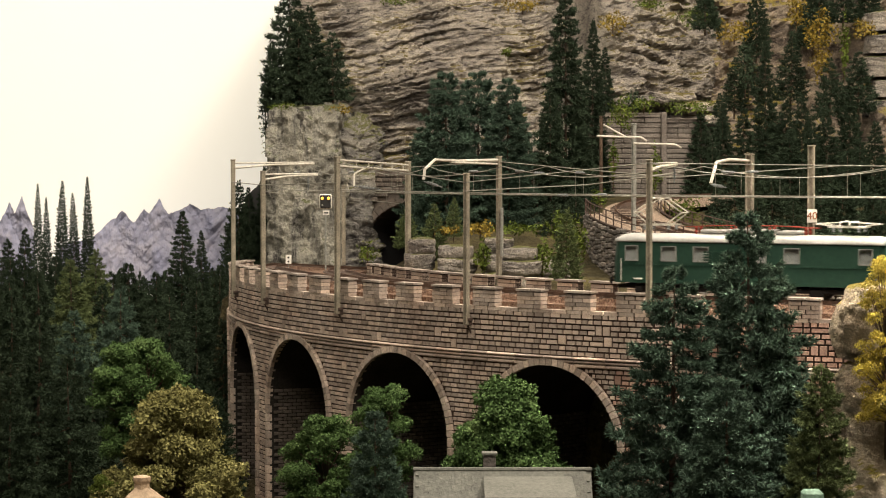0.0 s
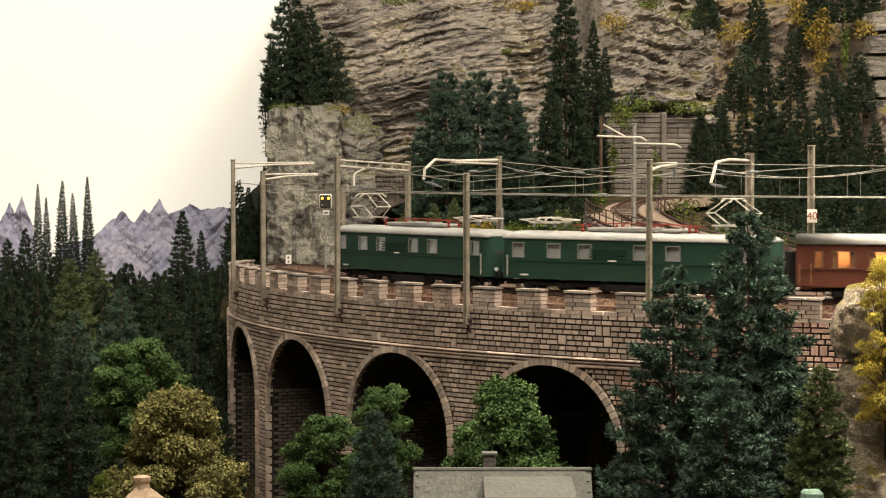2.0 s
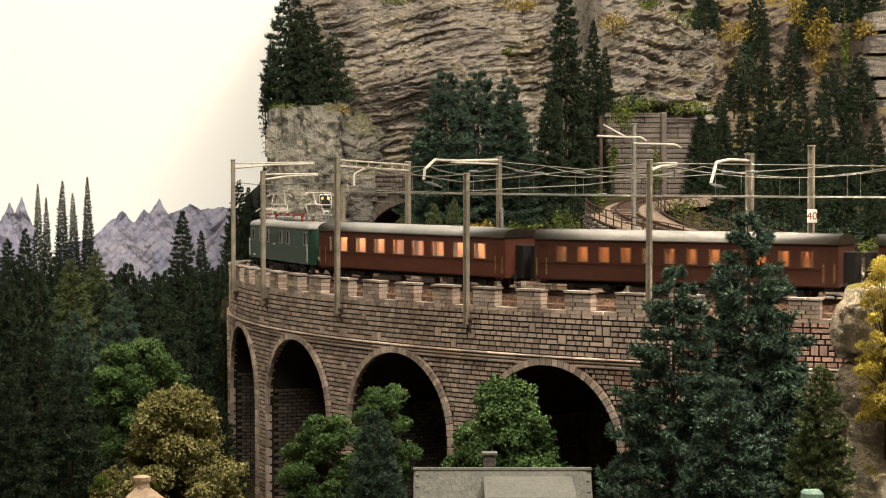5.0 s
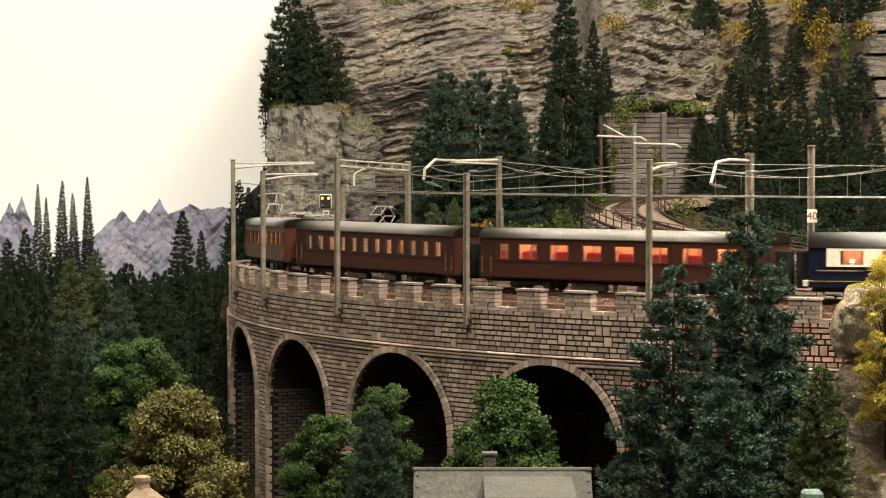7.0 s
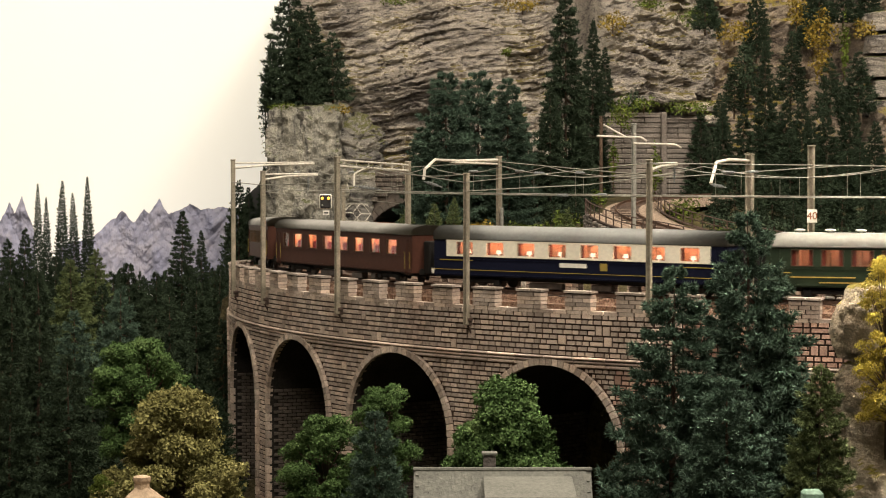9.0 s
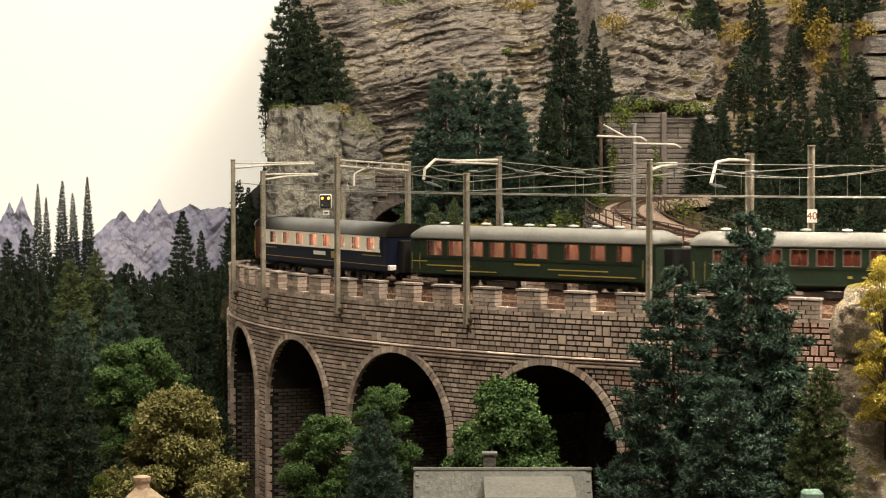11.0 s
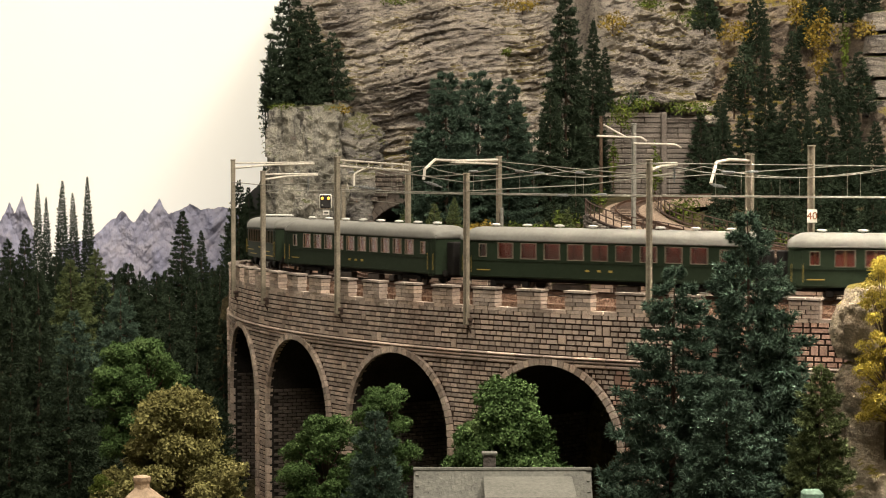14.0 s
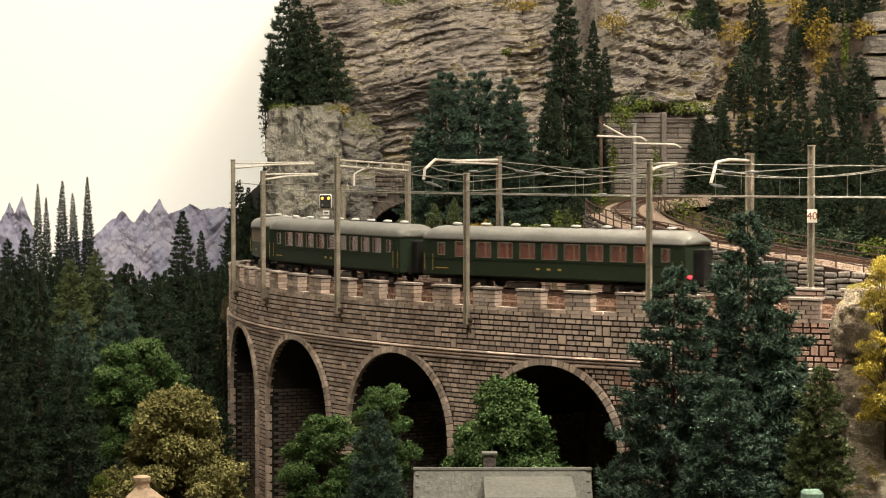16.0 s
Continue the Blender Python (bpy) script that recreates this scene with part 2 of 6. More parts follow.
Z_RAIL, Z_PARAPET, Z_SILL, Z_CORNICE, Z_FOOT = 1.2533, 1.2563, 1.2469, 1.2085, 1.02


def descent(a):
    """How far the line has dropped at the angle a, past the viaduct's far end."""
    a = max(a, -127.0)
    return 0.00033 * max(0.0, -75.0 - a) + 0.00042 * max(0.0, -98.0 - a)


def ring(a, r, z):
    if z > 1.215:
        z -= descent(a)
    a = radians(a)
    return Vector((CX + r * math.sin(a), CY - r * math.cos(a), z))


def track_at(s, r=R_TRACK, left=-124.0):
    """Place and heading along the outer track; s runs to the right from the point nearest to the viewer's side."""
    a = s / r
    b = min(max(a, radians(left)), 0.0)
    e = s - b * r
    return Vector((CX + r * math.sin(b) + e * math.cos(b), CY - r * math.cos(b) + e * math.sin(b), 0)), b


# ---- the hall ----
hall = Shape().box(0.6, 1.9, -0.05, 7.4, 7.4, 0.1)
solid("floor", hall, material("hall_floor", tones((0.16, 0.15, 0.14)), scale=4, fine=80, rough=0.6), "grey hall floor below the layout", "floor", kind="structure")
plaster = material("hall_plaster", tones((0.55, 0.52, 0.47), 0.08), scale=3, fine=60, rough=0.9)
for nm, args in (("wall_south", (0.6, -1.75, 1.6, 7.4, 0.1, 3.2)), ("wall_north", (0.6, 5.55, 1.6, 7.4, 0.1, 3.2)), ("wall_west", (-3.05, 1.9, 1.6, 0.1, 7.2, 3.2)), ("wall_east", (4.25, 1.9, 1.6, 0.1, 7.2, 3.2))):
    solid(nm, Shape().box(*args), plaster, "plain pale plaster wall of the hall", "wall", kind="structure")
solid("ceiling", Shape().box(0.6, 1.9, 3.25, 7.4, 7.4, 0.1), plaster, "plain pale hall ceiling", "ceiling", kind="structure")


# ---- backdrop: white board, painted peaks ----
def backdrop():
    sky = bpy.data.materials.new("backdrop_white_glow")
    sky.use_nodes = True
    b = sky.node_tree.nodes["Principled BSDF"]
    b.inputs["Roughness"].default_value = 0.9
    co = sky.node_tree.nodes.new("ShaderNodeTexCoord")
    no = node(sky.node_tree, "ShaderNodeTexNoise", Scale=1.6, Detail=3.0)
    sky.node_tree.links.new(co.outputs["Object"], no.inputs["Vector"])
    sky.node_tree.links.new(ramp(sky.node_tree, no.outputs["Fac"], [(0.3, (0.70, 0.69, 0.64)), (0.7, (0.75, 0.745, 0.71))]), b.inputs["Base Color"])
    # Added glow: the board is no lamp, but it should show near white.
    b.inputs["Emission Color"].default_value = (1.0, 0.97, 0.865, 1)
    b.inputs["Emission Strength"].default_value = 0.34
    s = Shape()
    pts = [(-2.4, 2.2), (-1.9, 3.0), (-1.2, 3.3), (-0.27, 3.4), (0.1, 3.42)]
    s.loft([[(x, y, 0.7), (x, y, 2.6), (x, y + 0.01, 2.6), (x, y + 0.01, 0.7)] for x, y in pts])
    solid("backdrop", s, sky, "white painted backdrop board with added glow behind the layout", "backdrop", kind="structure")


backdrop()


# ---- terrain ----
def smooth(a, b, t):
    t = min(max((t - a) / (b - a), 0.0), 1.0)
    return t * t * (3 - 2 * t)


def mix(a, b, t):
    return a + (b - a) * t


def ground_height(x, y):
    r = math.hypot(x - CX, y - CY)
    n = noise.fractal(Vector((x * 9, y * 9, 0.3)), 1.0, 2.0, 4)
    valley = 0.985 + 0.10 * smooth(1.3, 2.6, y) + 0.04 * smooth(2.3, 3.0, y) * smooth(-0.1, -0.5, x) + 0.012 * n
    drop = descent(math.degrees(math.atan2(x - CX, CY - y))) if x < CX else 0.0167
    shelf = 1.236 + 0.004 * n - (drop if y > 2.0 else 0.0)
    hill = 1.236 + 0.075 * smooth(1.85, 2.5, y) * smooth(0.60, 0.52, r) + 0.10 * smooth(2.45, 2.85, y) * smooth(-0.05, 0.15, x) + 0.008 * n
    inside = smooth(0.625, 0.600, r)
    h = mix(valley, max(shelf, hill), inside)
    back = smooth(2.18, 2.26, y) * smooth(0.765, 0.745, r)
    h = max(h, mix(valley, shelf, back))
    right = smooth(0.30, 0.36, x) * smooth(1.44, 1.475, y)
    h = max(h, mix(valley, shelf, right))
    tunnel = smooth(2.62, 2.72, y) * smooth(-0.30, -0.2, x)
    return mix(h, 1.203, tunnel)


def terrain():
    xs = np.arange(-2.2, 3.21, 0.02)
    ys = np.arange(0.75, 5.3, 0.02)
    vs = [(x, y, ground_height(x, y)) for y in ys for x in xs]
    n = len(xs)
    fs = [(j * n + i, j * n + i + 1, (j + 1) * n + i + 1, (j + 1) * n + i) for j in range(len(ys) - 1) for i in range(n - 1)]
    solid("ground", Shape().add(vs, fs), EARTH, "dark brown and mossy scenic ground of the layout", "ground", kind="structure", smooth=True)
    s = Shape().box(0.5, 0.74, 0.49, 5.4, 0.02, 0.98).box(-2.21, 3.0, 0.49, 0.02, 4.5, 0.98).box(3.21, 3.0, 0.49, 0.02, 4.5, 0.98)
    solid("trim", s, BLACK, "dark fascia board below the layout", "fascia", kind="structure")


terrain()


# ---- cliffs ----
def ridged(p, k):
    return abs(noise.noise(p * k))


def strata(p, freq, tilt=0.12):
    """Ledges of bedded rock, from -1 to 1."""
    t = (p.z + tilt * p.x) * freq + 1.5 * noise.noise(Vector((p.x * 6, p.y * 6, p.z * 10))) + 0.75 * noise.noise(Vector((p.x * 40, 3, p.z * 40)))
    f = t - math.floor(t)
    return ((1 - f) ** 1.4) * 2 - 1


def rock_relief(p, ledge, freq, rough, tilt=0.12):
    """Relief of a rock face: broken beds with thin cracks between them, over lumps and clefts."""
    w = 0.010 * noise.noise(p * 9) + 0.0035 * noise.noise(p * 34)
    t = (p.z + tilt * p.x + w) * freq
    patch = 0.35 + 0.65 * smooth(-0.25, 0.25, noise.noise(Vector((p.x * 10, 7.0, p.z * 12))))
    n1 = noise.noise(Vector((p.x * 5.5, p.y * 4, t * 0.9)))
    n2 = noise.noise(Vector((p.x * 14 + 4, p.y * 6, t * 2.1)))
    crack = max(0.0, 0.16 - abs(n1)) * 7 + max(0.0, 0.14 - abs(n2)) * 3
    d = ledge * patch * (1.1 * n1 + 0.5 * n2 - crack) + 0.35 * ledge * strata(p, freq * 0.45, tilt) * patch
    d += rough * noise.fractal(p * 22, 1.0, 2.1, 5) - rough * 1.3 * ridged(Vector((p.x * 1.7, p.y, p.z * 0.7)), 22)
    return d + rough * 0.22 * noise.noise(p * 130) - rough * 0.3 * ridged(Vector((p.x * 1.2, p.y, p.z)), 70)


def cliff_sheet(name, xs, zs, depth, mat, label, ledge=0.008, freq=55, rough=0.012, tilt=0.12):
    vs = []
    for z in zs:
        for x in xs:
            y = depth(x, z)
            d = rock_relief(Vector((x, y, z)), ledge, freq, rough, tilt)
            vs.append((x + 0.3 * d, y - d, z + 0.25 * d))
    n = len(xs)
    fs = [(j * n + i, j * n + i + 1, (j + 1) * n + i + 1, (j + 1) * n + i) for j in range(len(zs) - 1) for i in range(n - 1)]
    return solid(name, Shape().add(vs, fs), mat, label, "cliff", kind="structure")


def main_depth(x, z):
    y = 2.80 + 0.30 * (z - 1.30)
    y -= 0.05 * math.exp(-((x + 0.02) / 0.10) ** 2)
    y += 0.05 * math.exp(-((x - 0.165) / 0.03) ** 2)
    y += 0.6 * smooth(-0.185, -0.235, x) + 0.04 * smooth(1.46, 1.40, z) * smooth(0.05, 0.0, x)
    return y


def shoulder_depth(x, z):
    y = 2.72 + 0.55 * (z - 1.40) - 0.05 * math.exp(-((x - 0.26) / 0.07) ** 2) + 0.05 * smooth(1.435, 1.415, z)
    return y + 0.12 * smooth(0.335, 0.38, x) + 0.1 * smooth(0.20, 0.17, x)


def slope_depth(x, z):
    return 2.62 + 0.75 * (z - 1.36) + 0.05 * math.sin(x * 21) - 0.06 * smooth(0.45, 0.50, x)


cliff_sheet("cliff", np.arange(-0.245, 0.30, 0.0022), np.arange(1.2, 1.62, 0.0019), main_depth, CLIFF, "tall brown-grey cliff of thin tilted rock layers", 0.0066, 118, 0.0095, -0.16)
cliff_sheet("cliff", np.arange(0.165, 0.42, 0.0024), np.arange(1.33, 1.62, 0.0021), shoulder_depth, CLIFF, "bulging layered cliff with a dark overhang", 0.0075, 92, 0.014, 0.22)
cliff_sheet("cliff", np.arange(0.33, 0.75, 0.003), np.arange(1.24, 1.62, 0.003), slope_depth, CLIFFWARM, "warm brown rocky slope with mossy ledges", 0.009, 50, 0.020, 0.1)


def crag(name, x, y, z0, z1, wx, wy, mat, label, rough=0.02, ledge=0.004, freq=30, n=90, k=60, taper=0.12, category="rock", group="", sq=3.2, tilt=0.1, bulge=0.0):
    """A free-standing lump of rock with a rounded-square plan, its skin broken by cracks and ledges."""
    vs = []
    for j in range(k + 1):
        t = j / k
        z = mix(z0, z1, t)
        sh = (1 - taper * t) * (1 - 0.9 * max(0.0, (t - 0.86) / 0.14) ** 2.2)
        sh *= 1 - bulge * abs(2 * t - 1) ** 3
        for i in range(n):
            a = 2 * math.pi * i / n
            c, s = math.cos(a), math.sin(a)
            q = (abs(c) ** sq + abs(s) ** sq) ** (-1 / sq) * sh
            p = Vector((x + c * q * wx, y + s * q * wy, z))
            d = rock_relief(p, ledge, freq, rough, tilt)
            vs.append((p.x + c * d, p.y + s * d, z + 0.3 * d))
    fs = [(j * n + i, j * n + (i + 1) % n, (j + 1) * n + (i + 1) % n, (j + 1) * n + i) for j in range(k) for i in range(n)]
    fs.append(tuple(range(k * n, (k + 1) * n)))
    return solid(name, Shape().add(vs, fs), mat, label, category, group)


crag("rock_pillar", -0.161, 2.74, 1.215, 1.432, 0.0510, 0.10, PILLAR, "grey weathered rock pillar beside the railway curve", 0.011, 0.0012, 40, 240, 170, 0.04, sq=5.5, tilt=0.9)
crag("rock_pillar", -0.104, 2.735, 1.205, 1.41, 0.034, 0.07, CLIFFGREY, "grey rock buttress beside the tunnel mouth", 0.010, 0.004, 60, 160, 110, 0.05)
for bx, by, bz, bh, bw in ((-0.020, 2.010, 1.236, 0.020, 0.013), (-0.019, 2.014, 1.254, 0.016, 0.011), (-0.018, 2.016, 1.268, 0.015, 0.010), (0.015, 1.990, 1.234, 0.020, 0.015), (0.013, 1.994, 1.252, 0.015, 0.016), (0.012, 1.998, 1.265, 0.013, 0.014), (0.046, 1.985, 1.236, 0.019, 0.013), (0.048, 1.990, 1.253, 0.018, 0.012), (0.049, 1.995, 1.269, 0.016, 0.011), (0.069, 1.975, 1.233, 0.018, 0.017), (0.068, 1.980, 1.249, 0.016, 0.016), (0.066, 1.986, 1.263, 0.013, 0.014), (0.098, 2.020, 1.236, 0.030, 0.014)):
    crag("boulder", bx, by, bz, bz + bh, bw * 1.22, 0.018, BOULDER, "flat pale slab stacked in the rocky bank inside the curve", 0.0042, 0.0016, 60, 80, 26, 0.04, group="boulders inside the curve", sq=4.0, tilt=0.0, bulge=0.15)
crag("rock_outcrop", 0.288, 1.425, 0.97, 1.238, 0.036, 0.04, OUTCROP, "warm brown rock outcrop at the viaduct's end", 0.012, 0.002, 14, 160, 110, -0.10, sq=2.6, tilt=1.2)
crag("rock_outcrop", 0.282, 1.420, 1.226, 1.277, 0.034, 0.036, OUTCROP, "pale rounded rock resting on the brown outcrop", 0.009, 0.002, 20, 140, 60, 0.10, sq=2.8, bulge=0.12)
for bx, bz, bh in ((0.512, 1.50, 0.024), (0.515, 1.474, 0.024), (0.510, 1.448, 0.024), (0.516, 1.424, 0.022), (0.508, 1.40, 0.022)):
    crag("boulder", bx, 2.60, bz, bz + bh, 0.030, 0.03, BOULDER, "block of grey stacked rock on the cliff", 0.004, 0.001, 40, 70, 26, 0.02, group="stacked rock blocks", sq=6)


for bx, bz, bw in ((0.222, 1.412, 0.030), (0.262, 1.416, 0.034), (0.290, 1.405, 0.030), (0.302, 1.390, 0.026)):
    crag("boulder", bx, 2.64, bz, bz + 0.016, bw, 0.05, CLIFF, "thin layered rock ledge under the overhang", 0.006, 0.002, 70, 90, 26, 0.05, group="rock ledges under the overhang", sq=3.0, bulge=0.15)


# ---- painted peaks on the backdrop ----
def peaks(x0, x1, y, base, tops, seed, mat, label):
    """A low ridge in relief: its crest passes through the tops."""
    n, k = 260, 100
    vs = []
    for j in range(k + 1):
        t = j / k
        for i in range(n + 1):
            x = mix(x0, x1, i / n)
            crest = max(base + 0.01, max(h - sl * abs(x - c) for c, h, sl in tops)) + 0.005 * noise.fractal(Vector((x * 50, seed, 0)), 0.8, 2.0, 5)
            z = mix(base, crest, t)
            d = 0.016 * ridged(Vector((x + 0.4 * (z - base), seed, z * 0.35)), 22) + 0.008 * ridged(Vector((x - 0.5 * z, seed, z * 0.5)), 60) + 0.008 * noise.fractal(Vector((x * 40, seed, z * 30)), 0.8, 2, 5)
            vs.append((x, y - 0.03 * (1 - t) - d, z))
    m = n + 1
    fs = [(j * m + i, j * m + i + 1, (j + 1) * m + i + 1, (j + 1) * m + i) for j in range(k) for i in range(n)]
    solid("backdrop_mountain", Shape().add(vs, fs), mat, label, "mountain", "distant painted mountains", "structure")


PEAK = material("distant_peak", [(0.3, (0.27, 0.285, 0.41)), (0.5, (0.33, 0.335, 0.44)), (0.7, (0.42, 0.405, 0.475))], scale=26, fine=160, rough=0.95, bump=0.12, grain=0.12, stretch=(1, 1, 0.6), depth=0.002, sheen=0.1)
peaks(-0.56, -0.24, 3.30, 1.16, ((-0.468, 1.2775, 0.9), (-0.435, 1.280, 1.0), (-0.414, 1.2975, 1.7), (-0.370, 1.287, 0.5), (-0.329, 1.2855, 0.25)), 2.2, PEAK, "hazy blue-grey jagged mountain range on the backdrop")
peaks(-0.86, -0.58, 3.22, 1.10, ((-0.599, 1.303, 3.0), (-0.617, 1.291, 2.0), (-0.66, 1.28, 1.0), (-0.75, 1.29, 0.7)), 5.1, PEAK, "steep blue-grey mountain peak on the backdrop")


# ---- trees ----
def needle_mesh(seed, aspect, whorls, branches=9, sprigs=12, ragged=0.25, blades=5, length=0.17, blunt=0.72, tiers=4):
    """A conifer crown of height 1 and radius 1: tiers of spreading boughs set with tufts of needles. aspect: height over reach."""
    rng = np.random.default_rng(seed)
    az, ln, z0, tier = [], [], [], []
    for k in range(whorls):
        t = (k + 0.5) / whorls
        reach = (1 - t) ** blunt * (0.82 + 0.18 * min(1.0, t * 7)) * (1.12 - 0.46 * (k % tiers) / tiers)
        nb = max(4, int(branches * (0.5 + 0.6 * (1 - t))))
        for b in range(nb):
            a = 2 * math.pi * (b + rng.uniform(0, 0.9)) / nb + k * 1.3
            az.append(a)
            ln.append(reach * rng.uniform(1 - ragged, 1 + 0.25 * ragged) * (1 + 0.20 * noise.noise(Vector((math.cos(a) * 1.7, math.sin(a) * 1.7, t * aspect * 1.6 + seed)))) + 0.02)
            z0.append(0.04 + 0.94 * t + rng.normal(0, 0.22 / whorls))
            tier.append(nb)
    az, ln, z0, tier = (np.repeat(np.array(q), sprigs) for q in (az, ln, z0, tier))
    n = len(az)
    u = 0.15 + 0.85 * np.sqrt((np.tile(np.arange(sprigs), n // sprigs) + rng.uniform(0.1, 0.95, n)) / sprigs)
    a = az + rng.normal(0, 1, n) * (0.9 / tier) * (0.6 + 0.6 * u)
    fan = ln * u
    px, py = np.cos(a) * fan, np.sin(a) * fan
    # boughs sag and turn up again at their tips
    pz = z0 + fan * (-0.30 * np.sin(u * 2.6) + 0.10 * u) / aspect + rng.normal(0, 0.03, n) / aspect
    size = length * rng.uniform(0.65, 1.3, n) * (0.45 + 0.55 * np.minimum(1.0, ln * 1.6))
    a, px, py, pz, size = (np.repeat(q, blades) for q in (a, px, py, pz, size))
    m = len(a)
    d = rng.normal(0, 0.62, (m, 3))
    d[:, 0] += np.cos(a) * 0.75
    d[:, 1] += np.sin(a) * 0.75
    d[:, 2] += 0.22
    d /= np.linalg.norm(d, axis=1)[:, None]
    w = np.cross(d, rng.normal(0, 1, (m, 3)))
    w /= np.linalg.norm(w, axis=1)[:, None] + 1e-9
    scale = np.array((1, 1, 1 / aspect))
    foot = np.stack((px, py, pz), 1)
    tip = foot + d * size[:, None] * scale
    side = w * (size * 0.13)[:, None] * scale
    v = np.stack((foot - side, foot + side, tip), 1).reshape(-1, 3)
    sh = Shape()
    sh.v, sh.f = v.tolist(), np.arange(3 * m).reshape(-1, 3).tolist()
    return sh


def trunk_shape(r):
    s = Shape().lathe([(r, -0.12), (r * 0.8, 0.15), (r * 0.5, 0.5), (r * 0.12, 0.97)], n=7)
    rng = np.random.default_rng(5)
    for k in range(14):
        z, a = 0.1 + 0.055 * k, k * 2.4
        ln = 0.5 * (1 - z)
        s.tube((0, 0, z), (math.cos(a) * ln, math.sin(a) * ln, z - 0.02), r * 0.18, 4, r * 0.05)
    return s


CROWNS = {}


def conifer(x, y, z, h, r, mat, seed, label, group="", name="spruce_tree", dense=1):
    """z: the foot; h: height to the tip; r: reach of the lowest boughs."""
    if dense == 1 and h < 0.088:
        dense = 0
    k = seed % 3
    aspect = min((3.0, 4.2, 5.6, 7.5, 10.0, 14.0), key=lambda q: abs(math.log(q * r / h)))
    key = (mat.name, k, dense, aspect)
    if key not in CROWNS:
        if dense == 0:
            sh = needle_mesh(seed, aspect, int(aspect * 5.0), 10, 12, 0.18, 6, 0.17, 0.66, 2)
        elif dense == 1:
            sh = needle_mesh(seed + 11, aspect, int(aspect * (5.2, 5.8, 5.5)[k]), 12, 17, (0.18, 0.24, 0.16)[k], 8, 0.125, 0.66, 2)
        else:
            sh = needle_mesh(seed + 20, aspect, int(aspect * (5.2, 5.6, 5.4)[k]), 15, 32, (0.24, 0.28, 0.22)[k], 10, 0.095, 0.52 if dense == 2 else 0.42, 3)
        CROWNS[key] = (sh.mesh("crown", mat), trunk_shape(0.06).mesh("trunk", BARK, True))
    t = thing(name, label, "tree", group, m=Matrix.LocRotScale((x, y, z), Euler((random.uniform(-0.03, 0.03), random.uniform(-0.03, 0.03), random.uniform(0, 6.28))), (r, r, h)))
    part("trunk", CROWNS[key][1], None, t)
    part("crown", CROWNS[key][0], None, t)
    return t


PROFILES = {
    "round": lambda u: math.sin(math.pi * min(1.0, 0.12 + 0.78 * (u * 0.9 + 0.12))) ** 0.7,
    "cone": lambda u: 0.10 + 0.90 * (1 - u) ** 0.8,
    "tiered": lambda u: 1.0 if u < 0.38 else 0.56 * (1 - ((u - 0.38) / 0.75) ** 2) ** 0.5,
}


def leafy(x, y, z, h, r, mat, seed, label, group="", clumps=60, leaves=950, name="leafy_tree", foot=0.12, size=1.0, form="round"):
    """A broad tree: forked limbs that carry uneven clumps of small leaves."""
    rng = np.random.default_rng(seed)
    t = thing(name, label, "tree", group, m=pose(x, y, z))
    wood = Shape().tube((0, 0, -0.02), (0, 0, h * 0.45), r * 0.07, 7, r * 0.05)
    vs, count = [], 0
    for c in range(clumps):
        u = ((c + rng.uniform(0, 1)) / clumps) ** (1.5 if form == "cone" else 1.15)
        a = rng.uniform(0, 6.28)
        zz = foot + (0.94 - foot) * u
        rad = r * PROFILES[form](u) * rng.uniform(0.45, 1.0) * 0.86
        cx, cy, cz = math.cos(a) * rad, math.sin(a) * rad, h * zz
        wood.tube((0, 0, h * min(0.42, zz * 0.6)), (cx, cy, cz), r * 0.026, 5, r * 0.006)
        br = r * rng.uniform(0.17, 0.31)
        d = rng.normal(0, 1, (leaves, 3))
        d[:, 2] += 0.45
        d /= np.linalg.norm(d, axis=1)[:, None]
        q = rng.uniform(0.35, 1.0, leaves) ** 0.6 * (1 + 0.25 * np.sin(6 * d[:, 0] + c) * np.cos(5 * d[:, 2] + c))
        p = np.array((cx, cy, cz)) + d * (br * q)[:, None] * np.array((1, 1, 0.66))
        sz = (r * 0.024 * rng.uniform(0.6, 1.4, leaves) * size)[:, None]
        e1 = rng.normal(0, 1, (leaves, 3))
        e1 /= np.linalg.norm(e1, axis=1)[:, None]
        e2 = np.cross(e1, d + rng.normal(0, 0.6, (leaves, 3)))
        e2 /= np.linalg.norm(e2, axis=1)[:, None] + 1e-6
        vs.append(np.stack((p - e1 * sz, p + e2 * sz * 0.55, p + e1 * sz, p - e2 * sz * 0.55), 1).reshape(-1, 3))
        count += leaves
    sh = Shape()
    sh.v = np.concatenate(vs).tolist()
    k = 4 * np.arange(count)[:, None]
    sh.f = np.concatenate((k + np.array((0, 1, 2)), k + np.array((0, 2, 3)))).tolist()
    part("trunk", wood, BARK, t, smooth=True)
    part("crown", sh, mat, t)
    return t


DARK_FOREST = "dark green model spruce in the dense forest below the viaduct"
